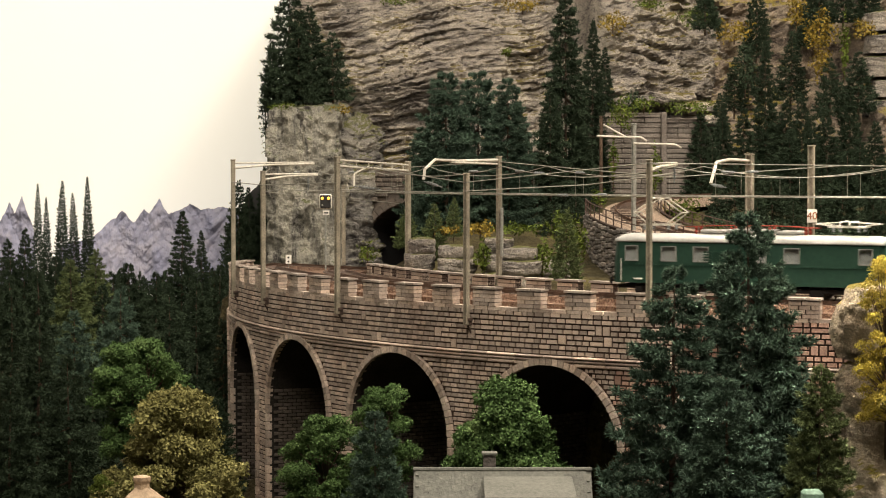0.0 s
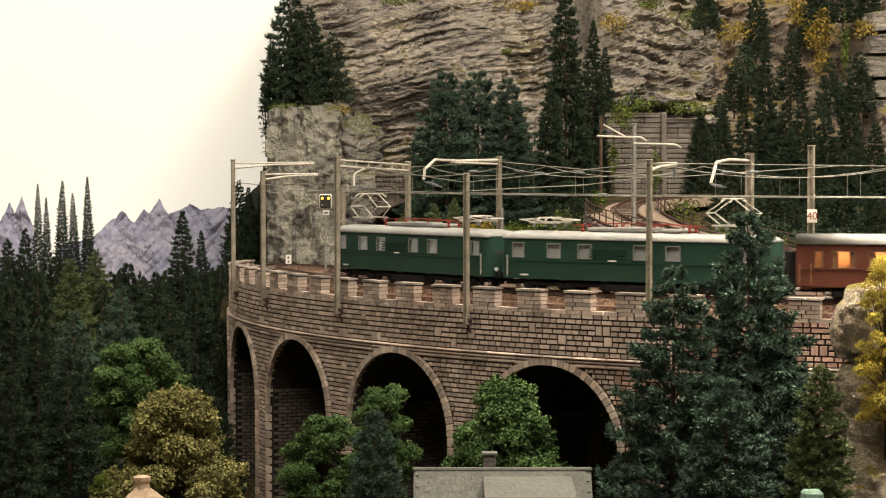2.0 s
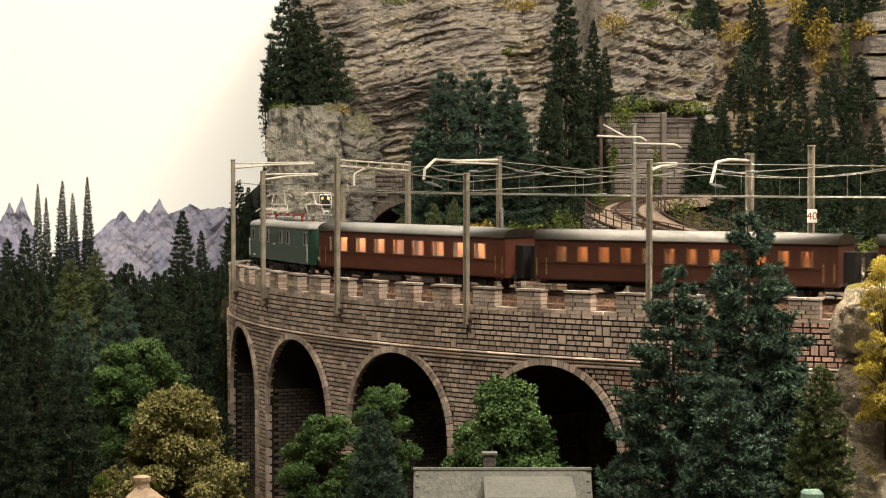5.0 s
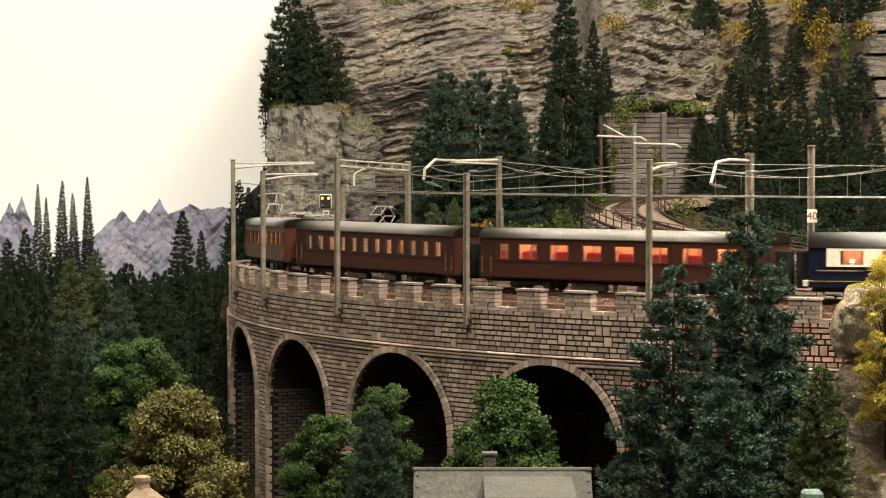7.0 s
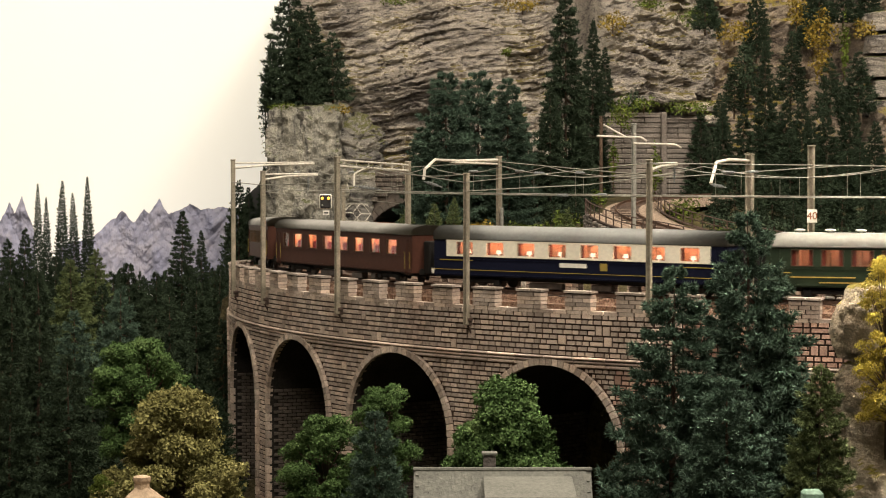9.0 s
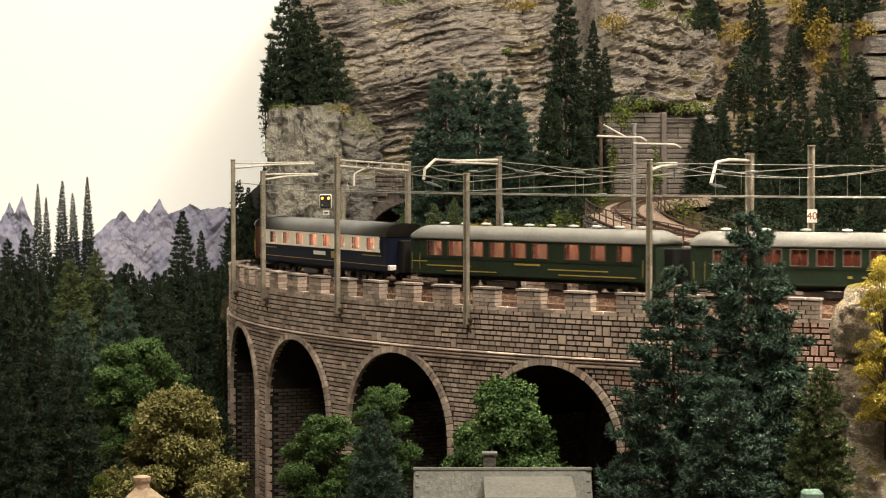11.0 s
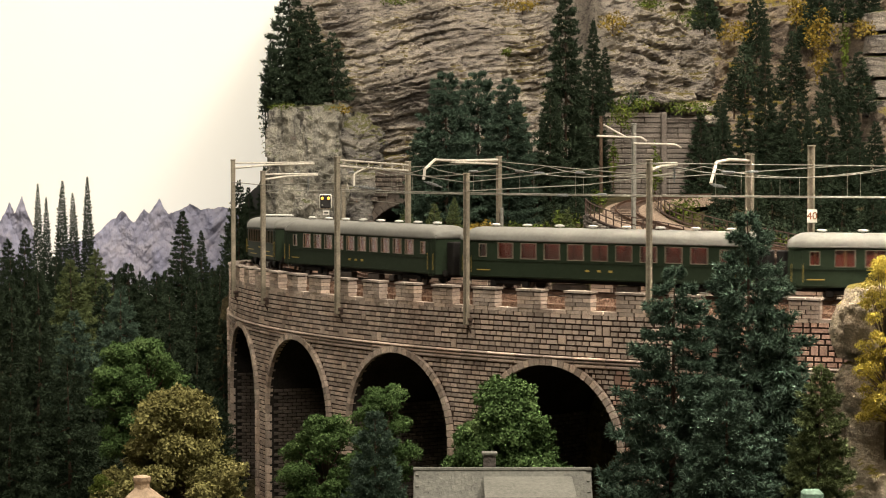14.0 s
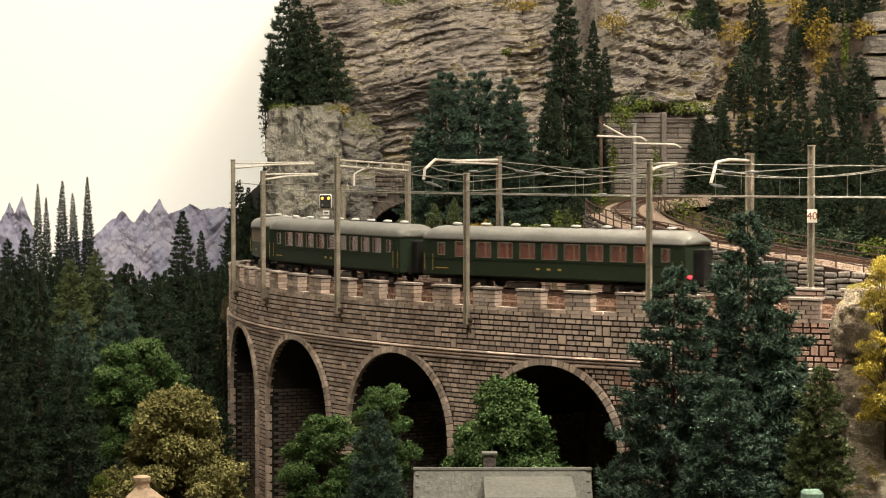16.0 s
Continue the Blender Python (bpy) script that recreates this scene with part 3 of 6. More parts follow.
# left forest, from the far edge to the near edge
for i, (x, y, z, h, r, k) in enumerate(((-0.538, 3.0, 1.145, 0.179, 0.0107, 0), (-0.534, 3.05, 1.141, 0.164, 0.0101, 1), (-0.508, 3.0, 1.145, 0.183, 0.014, 2), (-0.496, 3.05, 1.141, 0.17, 0.0126, 0), (-0.471, 3.0, 1.145, 0.189, 0.0124, 1), (-0.54, 2.9, 1.122, 0.145, 0.0239, 2), (-0.57, 2.95, 1.104, 0.148, 0.0284, 1),)):
    conifer(x, y, z, h, r, SPRUCE, k, "tall thin dark spruce at the forest's far edge", "far forest spruces")
for i, (x, y, z, h, r, k) in enumerate(((-0.526, 2.75, 1.107, 0.104, 0.0378, 0), (-0.492, 2.75, 1.107, 0.097, 0.0378, 1), (-0.436, 2.75, 1.107, 0.104, 0.0378, 2), (-0.402, 2.75, 1.107, 0.11, 0.0378, 0), (-0.371, 2.75, 1.107, 0.102, 0.0378, 1), (-0.34, 2.75, 1.107, 0.108, 0.0378, 2), (-0.312, 2.75, 1.107, 0.106, 0.0378, 0), (-0.281, 2.75, 1.107, 0.112, 0.0378, 1), (-0.261, 2.75, 1.107, 0.11, 0.0378, 2),)):
    conifer(x, y, z, h, r, SPRUCE, k, "small dark spruce at the forest's far edge", "far forest spruces")
for i, (x, y, z, h, r, k) in enumerate(((-0.558, 2.9, 1.093, 0.135, 0.0359, 0), (-0.542, 2.95, 1.089, 0.126, 0.0365, 1), (-0.5, 2.9, 1.093, 0.138, 0.0359, 2), (-0.446, 2.95, 1.089, 0.12, 0.0365, 0), (-0.413, 2.9, 1.093, 0.124, 0.0359, 1), (-0.388, 2.9, 1.093, 0.116, 0.0359, 2), (-0.361, 2.95, 1.089, 0.123, 0.0365, 0), (-0.326, 2.9, 1.093, 0.124, 0.0359, 1), (-0.299, 2.9, 1.093, 0.127, 0.0359, 2), (-0.274, 2.85, 1.098, 0.132, 0.0353, 0), (-0.466, 2.85, 1.098, 0.122, 0.0353, 1),)):
    conifer(x, y, z, h, r, SPRUCE, k, "small dark spruce at the forest's far edge", "far forest spruces")
for i, (x, y, z, h, r, k) in enumerate(((-0.291, 2.5, 1.116, 0.183, 0.0282, 0), (-0.276, 2.6, 1.107, 0.167, 0.0179, 1), (-0.345, 2.5, 1.116, 0.124, 0.0344, 2), (-0.331, 2.6, 1.113, 0.112, 0.0322, 1), (-0.24, 2.4, 1.065, 0.181, 0.0297, 0), (-0.258, 2.35, 1.095, 0.13, 0.0323, 2), (-0.246, 2.72, 1.218, 0.11, 0.0247, 1), (-0.279, 2.3, 1.077, 0.139, 0.0411, 1), (-0.36, 2.4, 1.101, 0.121, 0.033, 0), (-0.214, 2.2, 1.033, 0.166, 0.0303, 2),)):
    conifer(x, y, z, h, r, SPRUCE, k, DARK_FOREST, "forest spruces")
for i, (x, y, z, h, r, k) in enumerate(((-0.379, 2.45, 1.133, 0.123, 0.0303, 1), (-0.385, 2.35, 1.106, 0.145, 0.0355, 2),)):
    conifer(x, y, z, h, r, SPRUCEOLIVE, k, "olive-green model spruce in the forest below the viaduct", "forest spruces")
for i, (x, y, z, h, r, k) in enumerate(((-0.315, 2.2, 1.111, 0.119, 0.0363, 0), (-0.336, 2.05, 1.096, 0.121, 0.0338, 2),)):
    conifer(x, y, z, h, r, SPRUCEBLUE, k, "blue-green model spruce in the forest below the viaduct", "forest spruces")
for i, (x, y, z, h, r, k) in enumerate(((-0.39, 2.2, 1.067, 0.182, 0.0393, 0), (-0.363, 1.9, 1.057, 0.189, 0.0392, 2), (-0.317, 1.75, 1.054, 0.176, 0.0409, 1), (-0.281, 1.7, 1.062, 0.146, 0.0351, 0), (-0.31, 1.6, 1.063, 0.145, 0.0286, 2), (-0.226, 2.05, 1.034, 0.145, 0.0423, 1), (-0.27, 2.1, 1.048, 0.137, 0.0404, 0), (-0.305, 1.95, 1.05, 0.128, 0.0322, 1), (-0.198, 1.95, 1.03, 0.118, 0.0295, 0),)):
    conifer(x, y, z, h, r, SPRUCE, k, DARK_FOREST, "forest spruces")
# spruces on the cliffs and inside the loop
for i, (x, y, z, h, r, k) in enumerate(((-0.186, 2.7, 1.415, 0.168, 0.0356, 0), (-0.159, 2.7, 1.42, 0.116, 0.0319, 1), (-0.131, 2.7, 1.422, 0.084, 0.0252, 2), (-0.206, 2.74, 1.408, 0.09, 0.0166, 1), (-0.171, 2.68, 1.417, 0.097, 0.0317, 2),)):
    conifer(x, y, z, h, r, SPRUCE, k, "dark spruce on top of the grey rock pillar", "spruces on the rock pillar")
for i, (x, y, z, h, r, k) in enumerate(((0.004, 2.25, 1.264, 0.180, 0.0420, 0), (0.036, 2.3, 1.267, 0.178, 0.0400, 1), (0.065, 2.25, 1.264, 0.172, 0.0340, 2), (-0.016, 2.3, 1.267, 0.120, 0.0300, 1),)):
    conifer(x, y, z, h, r, PINE, k, "bushy blue-green pine beside the tunnel mouth", "pines beside the tunnel", dense=3)
for i, (x, y, z, h, r, k) in enumerate(((0.128, 2.35, 1.26, 0.287, 0.0355, 0), (0.11, 2.3, 1.262, 0.167, 0.0285, 1), (0.164, 2.5, 1.279, 0.232, 0.0241, 2), (0.185, 2.55, 1.29, 0.192, 0.021, 1), (0.147, 2.4, 1.264, 0.138, 0.0297, 0), (0.092, 2.35, 1.26, 0.106, 0.0323, 2), (0.058, 2.4, 1.258, 0.09, 0.0363, 1), (0.022, 2.42, 1.257, 0.085, 0.0299, 0), (0.172, 2.5, 1.267, 0.112, 0.0241, 1),)):
    conifer(x, y, z, h, r, SPRUCE, k, "tall dark spruce on the wooded bank inside the curve", "spruces inside the curve")
for i, (x, y, z, h, r, k) in enumerate(((-0.008, 2.05, 1.26, 0.053, 0.0152, 0), (0.01, 2.15, 1.278, 0.039, 0.0095, 1), (0.105, 1.93, 1.248, 0.063, 0.0154, 2), (-0.035, 2.2, 1.266, 0.039, 0.0151, 1),)):
    conifer(x, y, z, h, r, SPRUCEOLIVE, k, "young green spruce on the bank inside the curve", "young spruces inside the curve")
for i, (x, y, z, h, r, k) in enumerate(((0.364, 2.55, 1.316, 0.173, 0.0215, 0), (0.287, 2.5, 1.304, 0.106, 0.022, 1), (0.314, 2.55, 1.297, 0.12, 0.021, 2), (0.333, 2.5, 1.285, 0.128, 0.0241, 0), (0.375, 2.5, 1.279, 0.142, 0.0280, 1), (0.39, 2.45, 1.268, 0.156, 0.0270, 2), (0.41, 2.4, 1.264, 0.146, 0.0270, 0), (0.448, 2.5, 1.267, 0.164, 0.0280, 1), (0.446, 2.35, 1.254, 0.140, 0.0270, 2), (0.286, 2.6, 1.309, 0.075, 0.0215, 0), (0.361, 2.35, 1.266, 0.117, 0.0323, 1), (0.402, 2.25, 1.252, 0.112, 0.034, 0), (0.327, 2.4, 1.282, 0.078, 0.0264, 2), (0.383, 2.3, 1.256, 0.092, 0.0285, 1), (0.426, 2.2, 1.255, 0.099, 0.0272, 2),)):
    conifer(x, y, z, h, r, SPRUCE, k, "dark spruce in the wood above the upper track", "spruces above the upper track")
for i, (x, y, z, h, r, k) in enumerate(((0.326, 2.78, 1.503, 0.052, 0.0191, 0), (0.379, 2.74, 1.477, 0.095, 0.0203, 1), (0.444, 2.72, 1.487, 0.098, 0.0284, 2), (0.485, 2.75, 1.498, 0.096, 0.0303, 0), (0.518, 2.75, 1.505, 0.068, 0.0227, 1), (0.306, 2.85, 1.525, 0.057, 0.0196, 2), (0.364, 2.7, 1.428, 0.054, 0.0149, 1), (0.399, 2.6, 1.419, 0.078, 0.0215, 0), (0.468, 2.55, 1.405, 0.07, 0.0245, 1), (0.428, 2.5, 1.398, 0.068, 0.0206, 2), (0.337, 2.62, 1.407, 0.065, 0.018, 0),)):
    conifer(x, y, z, h, r, SPRUCE, k, "small dark spruce on the cliff top", "spruces on the cliff top")
for i, (x, y, z, h, r, k) in enumerate(((0.291, 2.45, 1.268, 0.104, 0.0236, 1), (0.297, 2.3, 1.273, 0.069, 0.0253, 0), (0.329, 2.25, 1.269, 0.073, 0.0278, 2), (0.355, 2.2, 1.26, 0.072, 0.0272, 1), (0.379, 2.15, 1.257, 0.07, 0.0296, 0), (0.399, 2.1, 1.254, 0.068, 0.026, 2), (0.299, 2.15, 1.276, 0.046, 0.0148, 1), (0.279, 2.3, 1.279, 0.046, 0.0158, 2), (0.329, 2.12, 1.269, 0.048, 0.0175, 0), (0.441, 2.4, 1.258, 0.114, 0.0297, 1), (0.377, 2.6, 1.276, 0.13, 0.0322, 2), (0.426, 2.6, 1.263, 0.143, 0.0322, 0),)):
    conifer(x, y, z, h, r, SPRUCE, k, "dark spruce in the wood above the upper track", "spruces above the upper track")
for i, (x, y, z, h, r, k) in enumerate(((0.045, 2.35, 1.26, 0.065, 0.0259, 0), (0.072, 2.3, 1.262, 0.063, 0.0253, 1), (0.095, 2.28, 1.263, 0.063, 0.0251, 2), (0.124, 2.3, 1.262, 0.081, 0.0253, 0), (-0.031, 2.45, 1.256, 0.08, 0.0150, 1), (0.133, 2.25, 1.275, 0.045, 0.0186, 2), (0.032, 2.3, 1.262, 0.046, 0.019, 1), (0.108, 2.2, 1.266, 0.05, 0.0182, 0), (-0.012, 2.4, 1.258, 0.090, 0.0240, 2), (0.01, 2.45, 1.256, 0.116, 0.0303, 1), (0.086, 2.45, 1.262, 0.153, 0.027, 0),)):
    conifer(x, y, z, h, r, SPRUCE, k, "tall dark spruce on the wooded bank inside the curve", "spruces inside the curve")
for x, y, z, h, r, k in ((-0.243, 2.86, 1.19, 0.130, 0.0200, 0), (-0.229, 2.87, 1.19, 0.160, 0.0200, 1), (-0.252, 2.84, 1.19, 0.100, 0.0220, 2), (-0.216, 2.86, 1.19, 0.135, 0.0190, 2)):
    conifer(x, y, z, h, r, SPRUCE, k, "dark spruce in the gap beside the rock pillar", "spruces beside the rock pillar")
for x, y, z, h, r, k in ((0.434, 2.62, 1.500, 0.085, 0.0180, 0), (0.464, 2.63, 1.510, 0.080, 0.0190, 1), (0.492, 2.62, 1.505, 0.090, 0.0180, 2), (0.304, 2.63, 1.503, 0.060, 0.0180, 1), (0.318, 2.60, 1.372, 0.058, 0.0150, 0)):
    conifer(x, y, z, h, r, SPRUCE, k, "small dark spruce on the cliff top", "spruces on the cliff top")
# large trees before the viaduct
for i, (x, y, z, h, r, k) in enumerate(((0.1420, 1.4, 1.090, 0.200, 0.0490, 0), (0.196, 1.42, 1.080, 0.242, 0.0550, 1), (0.167, 1.32, 1.070, 0.158, 0.0440, 2), (0.216, 1.45, 1.07, 0.190, 0.0390, 0),)):
    conifer(x, y, z, h, r, SPRUCEBLUE, k, "large blue-green spruce standing before the viaduct", "large spruces before the viaduct", dense=2)
for i, (x, y, z, h, r, k) in enumerate(((0.2145, 1.3, 1.074, 0.162, 0.0310, 1),)):
    conifer(x, y, z, h, r, SPRUCEOLIVE, k, "olive-green spruce beside the rock outcrop", "large spruces before the viaduct", dense=2)
for i, (x, y, z, h, r, k) in enumerate(((-0.0405, 1.36, 1.072, 0.131, 0.0290, 2),)):
    conifer(x, y, z, h, r, SPRUCEBLUE, k, "small blue-green spruce before the viaduct", "large spruces before the viaduct", dense=2)
leafy(-0.241, 1.800, 1.105, 0.105, 0.0460, LEAFGREEN, 3, "rounded green leafy tree at the forest edge", clumps=80)
leafy(-0.195, 1.620, 1.094, 0.092, 0.0560, LEAFOLIVE, 5, "broad yellow-olive leafy tree at the forest edge", clumps=100, form="tiered", foot=0.06)
leafy(-0.0767, 1.460, 1.112, 0.076, 0.0320, LEAFGREEN, 7, "green leafy tree before the viaduct arches", clumps=80, foot=0.05)
leafy(-0.0405, 1.500, 1.120, 0.084, 0.0260, LEAFGREEN, 8, "green leafy tree before the viaduct arches", clumps=70, foot=0.05)
leafy(0.040, 1.440, 1.128, 0.082, 0.0500, LEAFGREEN, 23, "conical green maple behind the slate roof", clumps=110, form="cone", foot=0.1)
leafy(0.268, 1.360, 1.190, 0.108, 0.0235, LEAFYELLOW, 12, "bright yellow bush on the rock outcrop", foot=0.02, clumps=80, leaves=420, name="bush")
leafy(-0.241, 1.600, 1.095, 0.033, 0.0140, MOSSGREEN, 14, "small lime-green bush below the olive tree", foot=0.1, name="bush")



# ---- viaduct ----
ARCHES = [-86.85, -74.6, -62.35, -50.1, -37.85, -25.6]
HALF, CROWN = 4.75, 1.2015
A_LEFT, A_RIGHT = -112.0, -17.5
SPRING = CROWN - radians(HALF) * R_OUT


def arch_top(a, extra=0.0):
    """Height of the opening's edge over the angle a, or None beside it; extra widens it (metres)."""
    rr = radians(HALF) * R_OUT + extra
    for c in ARCHES:
        s = radians(a - c) * R_OUT
        if abs(s) < rr:
            return SPRING + math.sqrt(rr * rr - s * s)
    return None


def arch_reach(z, extra=0.0):
    """Half width of an opening at the height z, in degrees."""
    rr = radians(HALF) * R_OUT + extra
    if z <= SPRING:
        return math.degrees(rr / R_OUT)
    if z >= SPRING + rr:
        return 0.0
    return math.degrees(math.sqrt(rr * rr - (z - SPRING) ** 2) / R_OUT)


def curved_band(s, a0, a1, r0, r1, z0, z1, step=0.6):
    n = max(2, int((a1 - a0) / step))
    s.loft([[ring(a, r0, z0), ring(a, r1, z0), ring(a, r1, z1), ring(a, r0, z1)] for a in np.linspace(a0, a1, n + 1)])


def viaduct():
    t = thing("stone_viaduct", "curved brown stone railway viaduct with round arches and battlements", "viaduct")
    ro, ri = R_OUT - 0.0008, R_IN - 0.004
    marks = sorted(set([A_LEFT, A_RIGHT] + list(np.arange(A_LEFT, A_RIGHT, 0.5)) + [c + HALF * math.sin(q) for c in ARCHES for q in np.linspace(-math.pi / 2, math.pi / 2, 25)]))
    core = Shape()
    vaults = {c: Shape() for c in ARCHES}
    for a, b in zip(marks, marks[1:]):
        if b - a < 1e-6:
            continue
        mid = arch_top((a + b) / 2)
        za = zb = Z_FOOT
        if mid is not None:
            za = arch_top(a + 1e-7) or SPRING
            zb = arch_top(b - 1e-7) or SPRING
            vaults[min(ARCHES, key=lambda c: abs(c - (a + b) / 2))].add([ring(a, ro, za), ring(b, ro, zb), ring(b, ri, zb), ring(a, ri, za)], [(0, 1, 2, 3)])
        core.add([ring(a, ro, za), ring(b, ro, zb), ring(b, ro, 1.2400), ring(a, ro, 1.2400)], [(0, 1, 2, 3)])
        core.add([ring(a, ri, za), ring(b, ri, zb), ring(b, ri, 1.2400), ring(a, ri, 1.2400)], [(3, 2, 1, 0)])
        core.add([ring(a, ro, 1.2400), ring(b, ro, 1.2400), ring(b, ri, 1.2400), ring(a, ri, 1.2400)], [(0, 1, 2, 3)])
    for c in ARCHES:
        for a in (c - HALF, c + HALF):
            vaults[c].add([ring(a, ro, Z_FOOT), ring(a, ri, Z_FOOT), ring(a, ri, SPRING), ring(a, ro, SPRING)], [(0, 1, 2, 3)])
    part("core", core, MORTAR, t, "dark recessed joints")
    # lining coloured for the dark inside each opening
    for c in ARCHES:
        part("vault", vaults[c], VAULT, t, "vault lining with the arch's shade in its colour")
    # inner jamb courses seen inside the openings, coloured darker than the wall stones
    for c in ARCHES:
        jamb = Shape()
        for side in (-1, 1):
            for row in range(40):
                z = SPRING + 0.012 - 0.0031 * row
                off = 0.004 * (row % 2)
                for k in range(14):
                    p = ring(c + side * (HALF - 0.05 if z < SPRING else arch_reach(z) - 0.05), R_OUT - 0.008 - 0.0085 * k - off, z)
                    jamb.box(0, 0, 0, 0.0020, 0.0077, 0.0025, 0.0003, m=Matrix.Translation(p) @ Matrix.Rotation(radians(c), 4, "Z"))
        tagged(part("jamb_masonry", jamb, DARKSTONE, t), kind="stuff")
    # string course below the parapet
    for z0, z1, pr in ((1.2066, 1.2085, 0.0026), (1.2040, 1.2060, 0.0019), (1.2010, 1.2035, 0.0014)):
        n = 46
        edges = np.linspace(A_LEFT, A_RIGHT, n + 1)
        for a, b in zip(edges, edges[1:]):
            s = Shape()
            s.loft([[ring(q, R_OUT - 0.004, z0), ring(q, R_OUT + pr - 0.0006, z0), ring(q, R_OUT + pr, z0 + 0.0007), ring(q, R_OUT + pr, z1 - 0.0008), ring(q, R_OUT + pr - 0.0008, z1), ring(q, R_OUT - 0.004, z1)] for q in np.linspace(a + 0.03, b - 0.03, 5)])
            part("cornice_stone", s, STONE, t)
    # arch rings of wedge stones
    for c in ARCHES:
        rr = radians(HALF) * R_OUT
        n = 38
        for k in range(n):
            q0, q1 = math.pi * (k + 0.06) / n, math.pi * (k + 0.94) / n
            sec = []
            for dr in (-0.003, 0.0024):
                sec.append([ring(c + math.degrees(-(math.cos(q) * e) / R_OUT), R_OUT + dr, SPRING + math.sin(q) * e) for q, e in ((q0, rr), (q1, rr), (q1, rr + 0.0048), (q0, rr + 0.0048))])
            part("arch_stone", Shape().loft(sec), STONE, t)
        for side in (-1, 1):
            for k in range(17):
                z = SPRING - 0.0075 * (k + 0.5)
                a = c + side * (HALF + math.degrees(0.0024 / R_OUT))
                s = Shape().box(0, 0, 0, 0.0048, 0.0054, 0.0070, 0.0006, m=Matrix.Translation(ring(a, R_OUT - 0.0003, z)) @ Matrix.Rotation(radians(a), 4, "Z"))
                part("arch_stone", s, STONE, t)
    # battlements
    pitch = 3.36
    edges = np.arange(-97.96, A_RIGHT - 1.2, pitch)
    low = Shape()
    curved_band(low, A_LEFT, -97.96, R_OUT - 0.0075, R_OUT, 1.243, 1.2515)
    part("parapet", low, CAPSTONE, t)
    for k, a in enumerate(edges):
        w = 1.78
        mid = a + pitch / 2
        body = Shape()
        curved_band(body, mid - w / 2 + 0.11, mid + w / 2 - 0.11, R_OUT - 0.0074, R_OUT - 0.0012, 1.2420, 1.2552)
        part("merlon_core", body, MORTAR, t)
        cuts = 0.42 + 0.16 * (k % 2)
        rows = [(1.2408, 0.0026, 0.0, ((-0.5 * pitch, -0.22 * pitch), (-0.22 * pitch, 0.08 * pitch), (0.08 * pitch, 0.5 * pitch)))]
        for j in range(4):
            e = w * (cuts + 0.12 * ((j * 7 + k) % 3 - 1))
            rows.append((1.2437 + 0.0030 * j, 0.0026, 0.0003 * ((j + k) % 3), ((-w / 2, -w / 2 + e), (-w / 2 + e, w / 2)) if j != k % 4 else ((-w / 2, -w * 0.17), (-w * 0.17, w * 0.2), (w * 0.2, w / 2))))
        rows.append((1.2557, 0.0016, 0.0012, ((-w / 2 - 0.05, w * 0.05), (w * 0.05, w / 2 + 0.05)) if k % 3 else ((-w / 2 - 0.05, w / 2 + 0.05),)))
        for z, h, out, spans in rows:
            for e0, e1 in spans:
                s = Shape()
                s.loft([[ring(q, R_OUT - 0.0078 - out, z - h / 2), ring(q, R_OUT + out, z - h / 2), ring(q, R_OUT + out, z + h / 2), ring(q, R_OUT - 0.0078 - out, z + h / 2)] for q in np.linspace(mid + e0 + 0.04, mid + e1 - 0.04, 3)])
                part("coping_stone" if out > 0.0008 else "parapet_stone", s, CAPSTONE if out > 0.0008 else STONE, t)
    # inner battlements
    for k, a in enumerate(np.arange(-79.2, -22, 3.3)):
        s = Shape()
        curved_band(s, a, a + 3.3, R_IN - 0.0032, R_IN + 0.0032, 1.241, 1.2472)
        curved_band(s, a + 0.55, a + 2.55, R_IN - 0.0032, R_IN + 0.0032, 1.2472, 1.2548)
        part("merlon_core", s, MORTAR, t)
        c = 0.9 + 0.5 * (k % 3)
        for z, spans in ((1.2426, ((0, 1.1), (1.1, 2.3), (2.3, 3.3))), (1.2458, ((0, c), (c, 2.5), (2.5, 3.3))), (1.2490, ((0.5, c + 0.5), (c + 0.5, 2.6))), (1.2522, ((0.5, 2.1 - 0.3 * (k % 2)), (2.1 - 0.3 * (k % 2), 2.6)))):
            for e0, e1 in spans:
                s = Shape()
                curved_band(s, a + e0 + 0.05, a + e1 - 0.05, R_IN - 0.004, R_IN + 0.004, z - 0.0013, z + 0.0013)
                part("parapet_stone", s, STONE, t)
        s = Shape()
        curved_band(s, a + 0.42, a + 2.68, R_IN - 0.005, R_IN + 0.005, 1.2546, 1.2562)
        part("coping_stone", s, CAPSTONE, t)
    return t


VIADUCT = viaduct()


